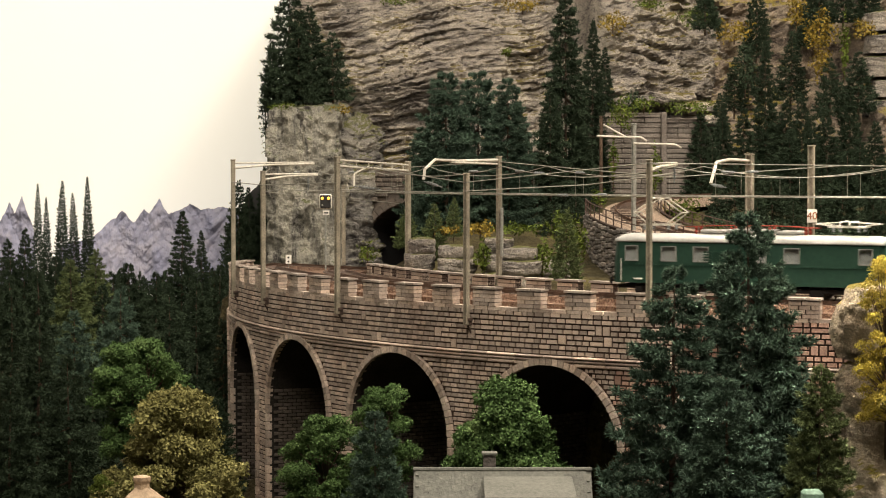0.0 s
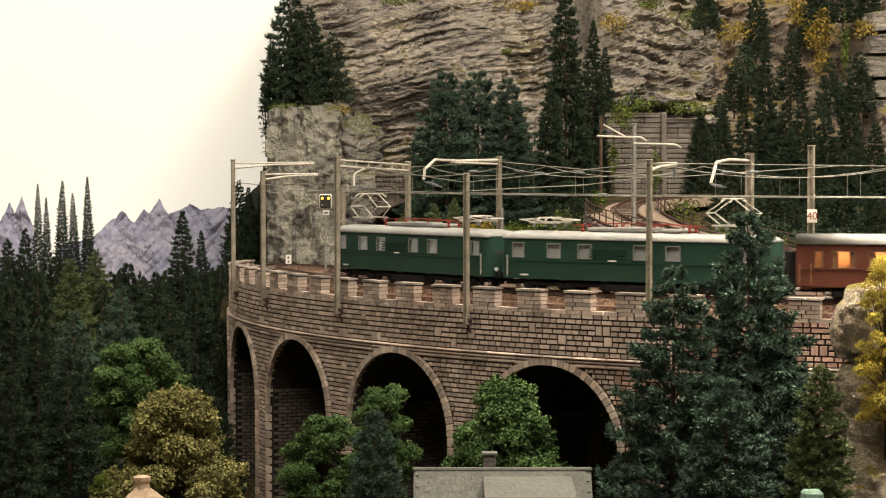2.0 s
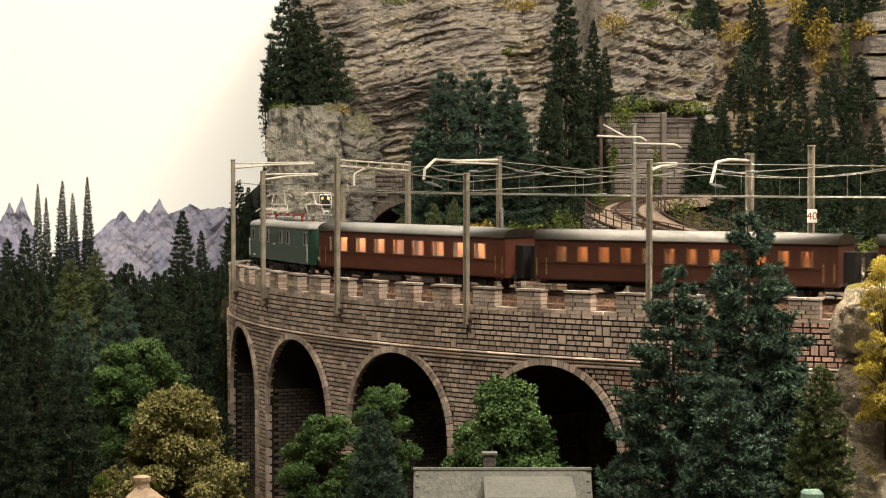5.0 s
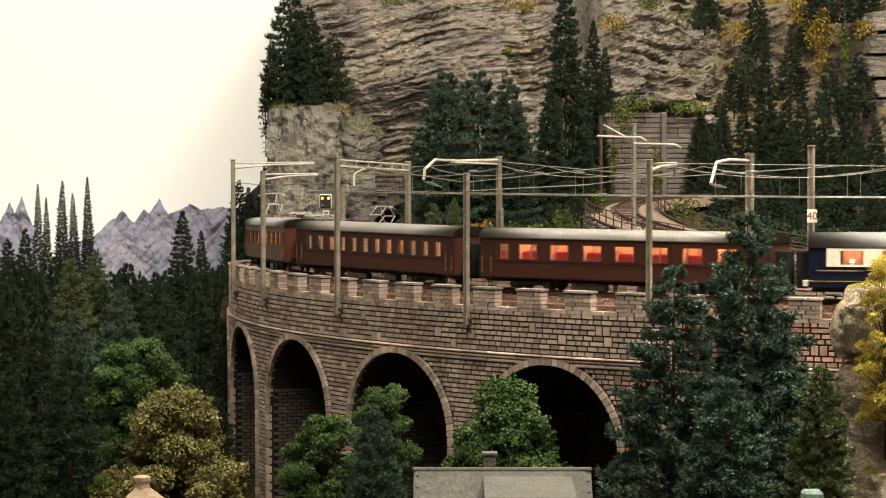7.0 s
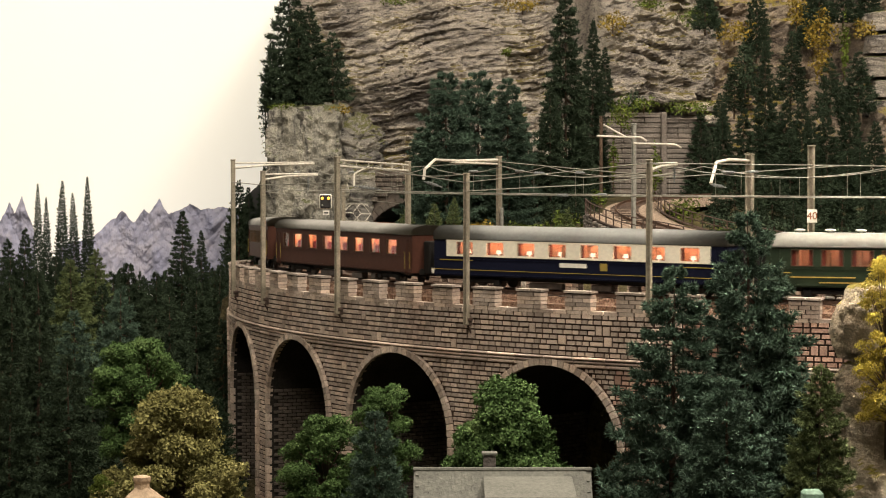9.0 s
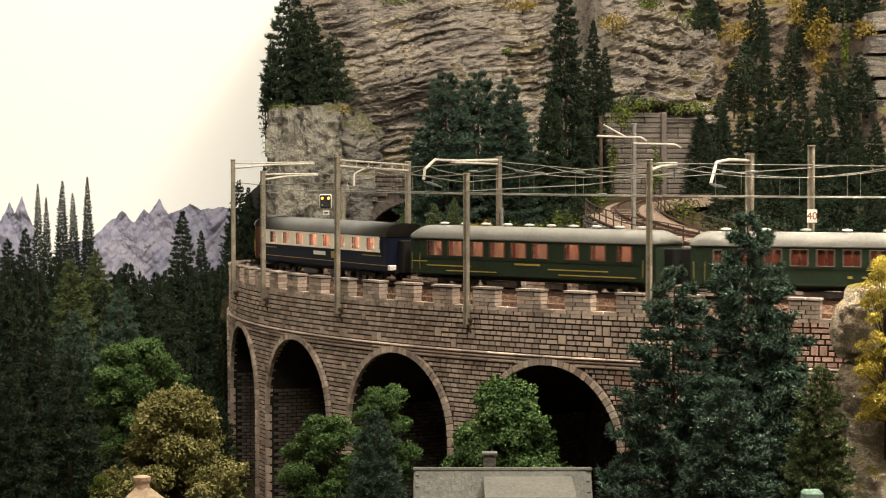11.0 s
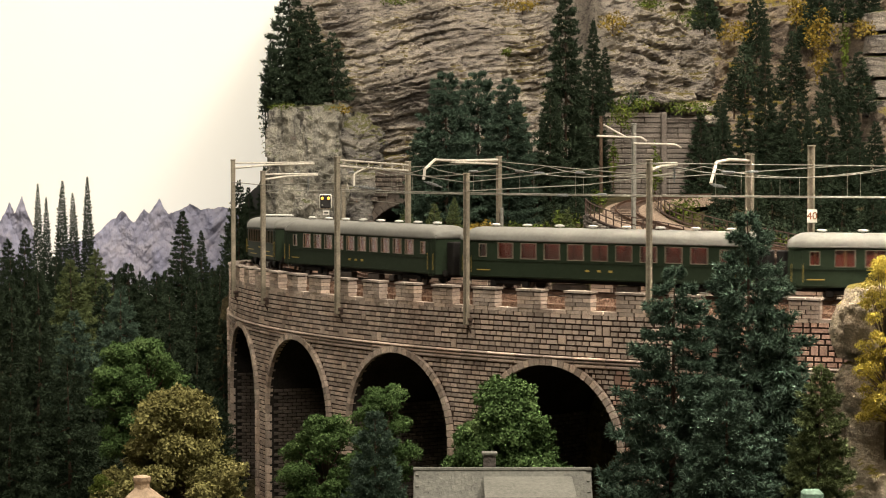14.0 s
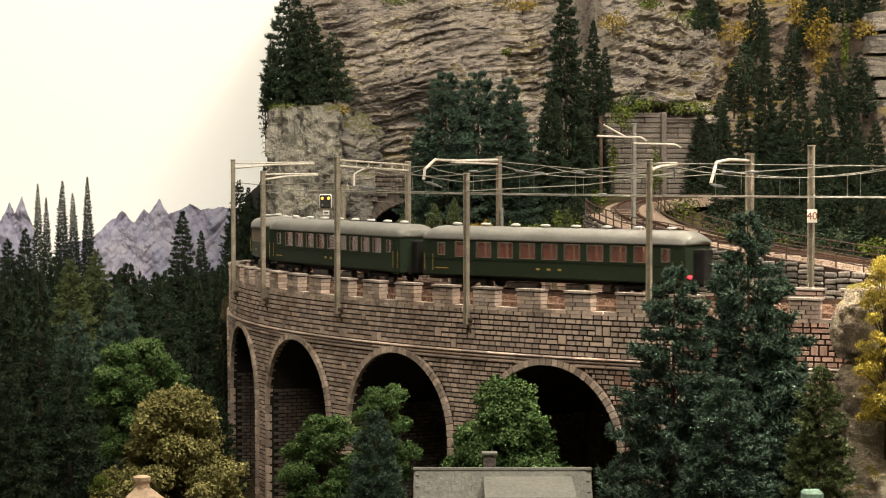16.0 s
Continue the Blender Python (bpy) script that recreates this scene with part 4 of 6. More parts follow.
# ---- tracks ----
def track_bed(name, path, width, z, mat, label, rails=True, gauge=0.0165, sleeper=0.0115, drop=0.0):
    """Ballast, sleepers and two rails along a list of (place, heading angle, height)."""
    t = thing(name, label, "railway track", kind="")
    sec = []
    for p, a, zz in path:
        nrm = Vector((math.sin(a), -math.cos(a), 0))
        w = width / 2
        sec.append([p + nrm * w * 1.25 + Vector((0, 0, zz - 0.012)), p + nrm * w + Vector((0, 0, zz - 0.0032)), p - nrm * w + Vector((0, 0, zz - 0.0032)), p - nrm * w * 1.25 + Vector((0, 0, zz - 0.012))])
    part("ballast", Shape().loft(sec), mat, t, smooth=False)
    sl, rl, acc = Shape(), [[], []], 0.0
    last = None
    for p, a, zz in path:
        nrm = Vector((math.sin(a), -math.cos(a), 0))
        for k, sgn in enumerate((1, -1)):
            c = p + nrm * sgn * gauge / 2
            rl[k].append([c + nrm * 0.0006 + Vector((0, 0, zz - 0.0026)), c + nrm * 0.0006 + Vector((0, 0, zz)), c - nrm * 0.0006 + Vector((0, 0, zz)), c - nrm * 0.0006 + Vector((0, 0, zz - 0.0026))])
        if last is not None:
            acc += (p - last).length
        if last is None or acc >= sleeper - 1e-4:
            sl.box(0, 0, 0, 0.0030, 0.0275, 0.0022, 0.0003, m=Matrix.Translation(p + Vector((0, 0, zz - 0.0033))) @ Matrix.Rotation(a, 4, "Z"))
            acc = 0.0
        last = p
    tagged(part("sleepers", sl, SLEEPER, t), kind="stuff")
    for r in rl:
        part("rail", Shape().loft(r), RUST, t)
    return t


def along(s0, s1, step, r=R_TRACK, z=Z_RAIL):
    return [(*track_at(s, r), z - descent(math.degrees(s / r))) for s in np.arange(s0, s1, step)]


track_bed("outer_track", along(-3.1, 2.5, 0.0058), 0.0290, Z_RAIL, BALLAST, "outer curved railway track in rusty ballast on the viaduct")


def inner_at(a):
    r = 0.650 - 0.018 * smooth(-60, -86, a)
    return ring(a, r, 0), radians(a)


track_bed("inner_track", [(*inner_at(a), Z_RAIL - 0.0035 - descent(a)) for a in np.arange(-135, -4, 0.5)], 0.0300, Z_RAIL, BALLAST, "inner curved railway track in rusty ballast on the viaduct")
deck = Shape()
curved_band(deck, -125, A_RIGHT, R_IN + 0.004, R_OUT - 0.0076, 1.2420, 1.2456, 1.0)
solid("ballast_bed", deck, BALLAST, "rusty brown ballast between the tracks", "ballast", kind="structure")


# ---- the train ----
def paint(name, c, rough=0.6, spread=0.10):
    return material(name, tones(c, spread), scale=30, fine=400, rough=rough, bump=0.05, grain=0.10, depth=0.0003, sheen=0.05)


LOCOGREEN = paint("loco_green", (0.024, 0.056, 0.040), 0.45)
COACHGREEN = paint("coach_green", (0.025, 0.037, 0.023), 0.6)
COACHBROWN = paint("coach_brown", (0.098, 0.036, 0.024), 0.5)
DARKBROWN = paint("coach_dark_brown", (0.066, 0.029, 0.021), 0.5)
NAVY = paint("coach_navy", (0.010, 0.012, 0.028), 0.55)
CREAM = paint("coach_cream", (0.86, 0.81, 0.68), 0.45)
ROOFPALE = paint("roof_pale", (0.29, 0.29, 0.277), 0.5, 0.12)
ROOFGREY = paint("roof_grey", (0.25, 0.245, 0.23), 0.5, 0.12)
ROOFDARK = paint("roof_dark", (0.17, 0.175, 0.17), 0.55, 0.12)
ROOFSILVER = paint("roof_silver", (0.19, 0.19, 0.174), 0.45, 0.12)
VENT = paint("vent_white", (0.66, 0.66, 0.62), 0.5)
UNDER = paint("underframe_black", (0.020, 0.019, 0.018), 0.7)
WHEELSTEEL = material("wheel_steel", tones((0.10, 0.085, 0.075)), scale=90, rough=0.5, metal=0.6, bump=0)
GOLD = paint("gold_line", (0.34, 0.26, 0.07), 0.5)
PALEBAR = paint("pale_plate", (0.78, 0.76, 0.70), 0.5)
REDPIPE = paint("red_pipe", (0.22, 0.045, 0.032), 0.6)
FRAMEPALE = paint("window_frame_pale", (0.24, 0.205, 0.16), 0.5)
FRAMEDARK = paint("window_frame_dark", (0.10, 0.075, 0.05), 0.5)
SEATRED = paint("seat_red", (0.70, 0.022, 0.035), 0.8)
DULLRED = paint("inside_dull_red", (0.20, 0.055, 0.050), 0.8)
CURTAIN = material("curtain_red", tones((0.36, 0.075, 0.05), 0.3), scale=500, fine=900, rough=0.9, stretch=(1, 1, 0.05))
CURTAINGOLD = material("curtain_orange", tones((0.62, 0.30, 0.14), 0.3), scale=500, fine=900, rough=0.9, stretch=(1, 1, 0.05))
INSIDE = paint("inside_beige", (0.55, 0.40, 0.26), 0.8)
LOCOINSIDE = paint("loco_inside_pale", (0.66, 0.70, 0.68), 0.8)
GLASS = pane_material("window_glass", (0.80, 0.80, 0.80), 0.11)
LAMPRED = material("tail_lamp", tones((0.5, 0.02, 0.03)), glow=((1.0, 0.05, 0.08), 1.6), bump=0)


def glow_strip(name, colour, power):
    return material(name, tones((0.8, 0.7, 0.5)), glow=(colour, power), bump=0, grain=0)


TABLELAMP = glow_strip("table_lamp_white", (1.0, 0.80, 0.62), 2.2)
LAMPROSE = glow_strip("coach_lamp_rose", (1.0, 0.38, 0.22), 25)
LAMPHOT = glow_strip("coach_lamp_orange", (1.0, 0.45, 0.18), 32)
LAMPPINK = glow_strip("coach_lamp_pink", (1.0, 0.46, 0.34), 9)
LAMPWARM = glow_strip("coach_lamp_warm", (1.0, 0.42, 0.16), 15)
LAMPDIM = glow_strip("coach_lamp_dim", (1.0, 0.50, 0.28), 3.6)
HALFW, Z0, ZE, ZT = 0.0165, 0.0095, 0.0378, 0.0473


def side_strips(s, y, length, z0, z1, wins):
    """One side wall as a sheet with thickness and true openings (x0, x1, low, high)."""
    th = 0.0012
    lo, hi = min(w[2] for w in wins), max(w[3] for w in wins)
    s.box(0, y, (z0 + lo) / 2, length, th, lo - z0)
    s.box(0, y, (hi + z1) / 2, length, th, z1 - hi)
    x = -length / 2
    for a, b, c, d in sorted(wins) + [(length / 2, length / 2, lo, hi)]:
        if a > x:
            s.box((x + a) / 2, y, (lo + hi) / 2, a - x, th, hi - lo)
        if b > a:
            if c > lo:
                s.box((a + b) / 2, y, (lo + c) / 2, b - a, th, c - lo)
            if d < hi:
                s.box((a + b) / 2, y, (hi + d) / 2, b - a, th, hi - d)
        x = b


def roof_shape(length, w, ze, zt, dome, ribs=0):
    s = Shape()
    secs = []
    xs = list(np.linspace(-length / 2, -length / 2 + dome, 7)) + list(np.linspace(-length / 2 + dome, length / 2 - dome, 5))[1:-1] + list(np.linspace(length / 2 - dome, length / 2, 7))
    for x in xs:
        e = max(0.0, (abs(x) - (length / 2 - dome)) / dome) if dome else 0
        top = ze + (zt - ze) * (1 - 0.55 * e ** 2.2)
        ww = w * (1 - 0.07 * e ** 2)
        sec = []
        for k in range(13):
            a = math.pi * k / 12
            c = math.cos(a)
            sec.append((x, -math.copysign(abs(c) ** 0.72, c) * ww, ze + (top - ze) * math.sin(a) ** 0.8))
        secs.append(sec + [(x, ww, ze - 0.0008), (x, -ww, ze - 0.0008)])
    s.loft(secs)
    return s


def bogie(parent, x):
    b = Shape()
    for y in (-0.0125, 0.0125):
        b.box(x, y, 0.0062, 0.034, 0.0022, 0.0036, 0.0006)
        for dx in (-0.0145, 0.0145):
            b.box(x + dx, y * 1.06, 0.0050, 0.006, 0.0026, 0.0052, 0.0008)
    b.box(x, 0, 0.0075, 0.010, 0.024, 0.003, 0.0006)
    ob = part("bogie", b, UNDER, parent)
    for dx in (-0.0145, 0.0145):
        for y in (-0.0083, 0.0083):
            w = Shape().tube((x + dx, y - 0.001, 0.0054), (x + dx, y + 0.001, 0.0054), 0.0054, 14)
            w.tube((x + dx, y * 1.16, 0.0054), (x + dx, y * 1.0, 0.0054), 0.0016, 8)
            part("wheel", w, WHEELSTEEL, ob)


def pane_shape(a, b, c, d, y):
    return Shape().box((a + b) / 2, y, (c + d) / 2, b - a, 0.0004, d - c)


def frame_shape(a, b, c, d, y, w=0.0005):
    s = Shape()
    for z in (c, d):
        s.box((a + b) / 2, y, z, b - a + w, 0.0006, w)
    for x in (a, b):
        s.box(x, y, (c + d) / 2, w, 0.0006, d - c - w)
    return s


def coach(length, body, roof, wins, lamp, label, frame_mat=None, dome=0.0, upper=None, curtain=None, seat=None, inside=None, vents=0, plates=(), doors=True, ze=0.0378, zt=0.0473, lamps=False):
    t = thing("railway_coach", label, "railway coach", "train coaches")
    L = length
    shell = Shape()
    for y in (-HALFW + 0.0006, HALFW - 0.0006):
        side_strips(shell, y, L, Z0, ze, wins)
    for x in (-1, 1):
        for y in (-0.0105, 0.0105):
            shell.box(x * (L / 2 - 0.0006), y, (Z0 + ze) / 2 + 0.001, 0.0012, 0.0108, ze - Z0 + 0.002)
        shell.box(x * (L / 2 - 0.0006), 0, 0.0345, 0.0012, 0.0102, 0.011)
    shell.box(0, 0, Z0 + 0.0008, L - 0.003, 0.030, 0.0012)
    part("body", shell, body, t)
    part("roof", roof_shape(L + 0.001, HALFW + 0.0009, ze, zt, dome), roof, t, smooth=True)
    if upper:
        for y in (-HALFW - 0.0002, HALFW + 0.0002):
            s = Shape()
            side_strips(s, y, L * 0.905, 0.0243, ze - 0.0003, wins)
            part("upper_panel", s, upper, t, "cream painted window band")
    for k, (a, b, c, d) in enumerate(wins):
        for y in (-1, 1):
            w = part("window", pane_shape(a, b, c, d, y * (HALFW - 0.0007)), GLASS, t)
            w.visible_shadow = False
            if y < 0:
                part("window_frame", frame_shape(a, b, c, d, y * (HALFW + 0.0001)), frame_mat or FRAMEDARK, w)
                if curtain and b - a > 0.006:
                    e = (b - a) * curtain[1]
                    for q in ((a, a + e), (b - e, b)) if e < (b - a) * 0.5 else ((a, b),):
                        part("curtain", Shape().box((q[0] + q[1]) / 2, y * (HALFW - 0.0024), (c + d) / 2, q[1] - q[0], 0.0006, d - c + 0.001), curtain[0], w)
                if seat and b - a > 0.006:
                    part("seat", Shape().box((a + b) / 2, y * (HALFW - 0.0042), c + 0.0005, (b - a) * 0.86, 0.003, (d - c) * 1.0, 0.0012), seat, w)
    for z, h in ((0.0222, 0.0005), (ze - 0.0012, 0.0006), (Z0 + 0.0012, 0.0005)):
        part("side_moulding", Shape().box(0, -HALFW - 0.00025, z, L - 0.004, 0.0005, h), body, t)
    if lamps:
        for a, b, c, d in wins:
            part("table_lamp", Shape().lathe([(0.0006, c - 0.002), (0.0006, c + 0.0012), (0.0022, c + 0.0014), (0.0016, c + 0.0040)], (a + b) / 2, -HALFW + 0.0045, 9), TABLELAMP, t, "lit white table lamp")
    room = Shape().box(0, 0.003, 0.0235, L - 0.012, 0.0012, 0.029)
    for x in np.linspace(-L / 2 + 0.022, L / 2 - 0.022, 10):
        room.box(x, -0.006, 0.0225, 0.0010, 0.016, 0.026)
    part("interior", room, inside or INSIDE, t)
    part("interior_lamp", Shape().box(0, -0.005, 0.0362, L - 0.03, 0.005, 0.0006), lamp, t)
    for k in range(vents):
        x = mix(-L / 2 + 0.022, L / 2 - 0.022, k / (vents - 1))
        part("roof_vent", Shape().lathe([(0.0010, 0.0455), (0.0010, 0.0478), (0.0036, 0.0482), (0.0036, 0.0492), (0.0018, 0.0497)], x, -0.001), VENT, t)
    if doors:
        for x in (-1, 1):
            for dx in (0.0025, 0.0105):
                part("handrail", Shape().tube((x * (L / 2 - dx), -HALFW - 0.0009, 0.013), (x * (L / 2 - dx), -HALFW - 0.0009, 0.026), 0.0002, 5), GOLD, t)
            part("door", frame_shape(min(x * (L / 2 - 0.0035), x * (L / 2 - 0.0095)), max(x * (L / 2 - 0.0035), x * (L / 2 - 0.0095)), 0.0085, 0.0355, -HALFW - 0.00015, 0.0004), body, t)
    for x0, x1, z, h, mat in plates:
        part("lettering", Shape().box((x0 + x1) / 2, -HALFW - 0.0004, z, x1 - x0, 0.0004, h), mat, t)
    for x in (-1, 1):
        part("gangway", Shape().box(x * (L / 2 + 0.0045), 0, 0.0215, 0.0092, 0.0125, 0.026, 0.0008), UNDER, t, "black folded gangway")
        for y in (-0.0095, 0.0095):
            part("buffer", Shape().tube((x * L / 2, y, 0.0105), (x * (L / 2 + 0.003), y, 0.0105), 0.0009, 7).tube((x * (L / 2 + 0.003), y, 0.0105), (x * (L / 2 + 0.0037), y, 0.0105), 0.0026, 10), UNDER, t)
        bogie(t, x * (L / 2 - 0.043))
    part("underframe", Shape().box(0, 0, 0.0080, L - 0.004, 0.022, 0.003), UNDER, t)
    for x, w in ((-0.028, 0.030), (0.022, 0.018), (0.05, 0.008)):
        part("battery_box", Shape().box(x, -0.010, 0.0036, w, 0.006, 0.0050, 0.0006), WHEELSTEEL, t)
    return t


def even(n, x0, x1, w, lo, hi):
    return [(x - w / 2, x + w / 2, lo, hi) for x in np.linspace(x0, x1, n)]


def pantograph(parent, x, raised):
    base = 0.0512
    s = Shape()
    for y in (-0.008, 0.008):
        s.box(x, y, base, 0.026, 0.0012, 0.0012)
    p = part("pantograph", s, ARMPAINT, parent, "raised diamond pantograph" if raised else "lowered diamond pantograph")
    kz, hz, kx = (0.0600, 0.0700, 0.0185) if raised else (0.0532, 0.0545, 0.022)
    for y in (-0.0075, 0.0075):
        for sx in (-1, 1):
            part("arm", Shape().tube((x + sx * 0.006, y, base), (x + sx * kx, y * 0.9, kz), 0.00045, 6), ARMPAINT, p)
            part("arm", Shape().tube((x + sx * kx, y * 0.9, kz), (x + sx * 0.0035, y * 0.75, hz), 0.0004, 6), ARMPAINT, p)
    for sx in (-1, 1):
        part("arm", Shape().tube((x + sx * kx, -0.007, kz), (x + sx * kx, 0.007, kz), 0.0005, 6), ARMPAINT, p)
        part("contact_strip", Shape().line([(x + sx * 0.0035, -0.013, hz - 0.0022), (x + sx * 0.0035, -0.0095, hz + 0.0004), (x + sx * 0.0035, 0.0095, hz + 0.0004), (x + sx * 0.0035, 0.013, hz - 0.0022)], 0.0005), ARMPAINT, p)
    for dx in (-0.009, 0.009):
        for y in (-0.008, 0.008):
            part("insulator", Shape().lathe([(0.0009, 0.0475), (0.0014, 0.0482), (0.0009, 0.0489), (0.0014, 0.0496), (0.0009, 0.0508)], x + dx, y, 7), INSULATOR, p)


def locomotive(length, raised, label):
    t = thing("electric_locomotive", label, "locomotive", "train locomotives")
    L = length
    wins = [(L * f - 0.0056, L * f + 0.0056, 0.0255, 0.0360) for f in (-0.285, -0.165, 0.045, 0.165)]
    cabs = [(L * f - 0.0048, L * f + 0.0048, 0.0255, 0.0362) for f in (-0.425, 0.425)]
    shell = Shape()
    inner = L - 0.012
    for y in (-HALFW + 0.0006, HALFW - 0.0006):
        side_strips(shell, y, inner, 0.0095, 0.0400, wins + cabs)
    for x in (-1, 1):
        # tapered nose with a raked windscreen
        a, b = x * inner / 2, x * L / 2
        prof = [(a, HALFW), (x * (L / 2 - 0.003), HALFW * 0.90), (b, HALFW * 0.70), (b, -HALFW * 0.70), (x * (L / 2 - 0.003), -HALFW * 0.90), (a, -HALFW)]
        secs = [[(px - x * rake * abs(px - a) * 0.5, py, z) for px, py in prof] for z, rake in ((0.0095, 0), (0.0240, 0.0), (0.0400, 0.55))]
        shell.loft(secs, closed=False, caps=False)
    shell.box(0, 0, 0.0100, L - 0.004, 0.029, 0.0012)
    part("body", shell, LOCOGREEN, t)
    part("roof", roof_shape(L - 0.004, HALFW + 0.0006, 0.0398, 0.0450, 0.010), ROOFPALE, t, "pale grey roof", smooth=True)
    for k, (a, b, c, d) in enumerate(wins + cabs):
        for y in (-1, 1):
            w = part("cab_window" if k > 3 else "window", pane_shape(a, b, c, d, y * (HALFW - 0.0007)), GLASS, t)
            w.visible_shadow = False
            part("window_frame", frame_shape(a, b, c, d, y * (HALFW + 0.0001), 0.0006), ROOFPALE, w)
    for x in (-1, 1):
        for y in (-0.0052, 0.0052):
            w = Shape().box(0, 0, 0, 0.0006, 0.0078, 0.0080, 0.0002, m=Matrix.Translation((x * (L / 2 - 0.0010), y, 0.0298)) @ Matrix.Rotation(x * -0.22, 4, "Y"))
            part("windscreen", w, BLACK, t)
        for y in (-0.0085, 0.0085):
            part("headlight", Shape().tube((x * (L / 2 - 0.0004), y, 0.0150), (x * (L / 2 + 0.0012), y, 0.0150), 0.0016, 10), VENT, t)
            part("buffer", Shape().tube((x * L / 2, y * 1.1, 0.0105), (x * (L / 2 + 0.003), y * 1.1, 0.0105), 0.0009, 7).tube((x * (L / 2 + 0.003), y * 1.1, 0.0105), (x * (L / 2 + 0.0037), y * 1.1, 0.0105), 0.0026, 10), UNDER, t)
        part("handrail", Shape().tube((x * (inner / 2 - 0.0015), -HALFW - 0.0009, 0.011), (x * (inner / 2 - 0.0015), -HALFW - 0.0009, 0.027), 0.0003, 5), VENT, t)
    part("interior", Shape().box(0, -0.0138, 0.0300, L - 0.016, 0.0006, 0.0150).box(0, 0.0138, 0.0300, L - 0.016, 0.0006, 0.0150).box(0, 0, 0.0232, L - 0.016, 0.027, 0.0006), LOCOINSIDE, t)
    for k, x in enumerate((-0.016, -0.008, 0.0, 0.0082)):
        g = Shape()
        for j in range(4):
            g.box(L * -0.06 + x, -HALFW - 0.0003, 0.0268 + 0.0019 * j, 0.0064, 0.0006, 0.0009)
        part("louvre", g, LOCOGREEN, t)
    part("trim_line", Shape().box(0, -HALFW - 0.0002, 0.0228, inner, 0.0004, 0.0005), LOCOGREEN, t)
    part("lettering", Shape().box(L * -0.06, -HALFW - 0.0004, 0.0243, 0.0065, 0.0004, 0.0011), PALEBAR, t)
    part("lettering", Shape().box(-L * 0.40, -HALFW - 0.0004, 0.0125, 0.0065, 0.0004, 0.0011), PALEBAR, t)
    for f, w, h in ((-0.14, 0.018, 0.0030), (0.0, 0.034, 0.0036), (0.14, 0.016, 0.0028)):
        part("roof_box", Shape().box(L * f, 0, 0.0452 + h / 2, w, 0.016, h, 0.0008), ROOFGREY, t)
    for y in (-0.006, -0.002, 0.004):
        part("busbar", Shape().line([(-L * 0.24, y, 0.0500), (-L * 0.10, y, 0.0512), (L * 0.10, y, 0.0512), (L * 0.24, y, 0.0500)], 0.00024), REDPIPE, t, "red roof conductor")
    for f in (-0.2, -0.07, 0.07, 0.2):
        for y in (-0.006, 0.004):
            part("insulator", Shape().lathe([(0.0009, 0.045), (0.0014, 0.0465), (0.0009, 0.048), (0.0013, 0.0492), (0.0007, 0.0505)], L * f, y, 7), REDPIPE, t)
    pantograph(t, -L * 0.345, raised < 0)
    pantograph(t, L * 0.345, raised > 0)
    for x in (-1, 1):
        bogie(t, x * L * 0.33)
        bogie(t, x * L * 0.17)
    part("underframe", Shape().box(0, 0, 0.0066, L - 0.006, 0.024, 0.0026), UNDER, t)
    part("skirt", Shape().box(0, -0.0145, 0.0045, 0.04, 0.003, 0.005, 0.0006), UNDER, t)
    return t


SPEED, FRONT, COUPLING = 0.1548, -0.4255, 0.021
TRAIN = []
GAPS = (0.2100, 0.2295, 0.2621, 0.2579, 0.2624, 0.2801, 0.2556, 0.2659, 0.2680, 0.2635)


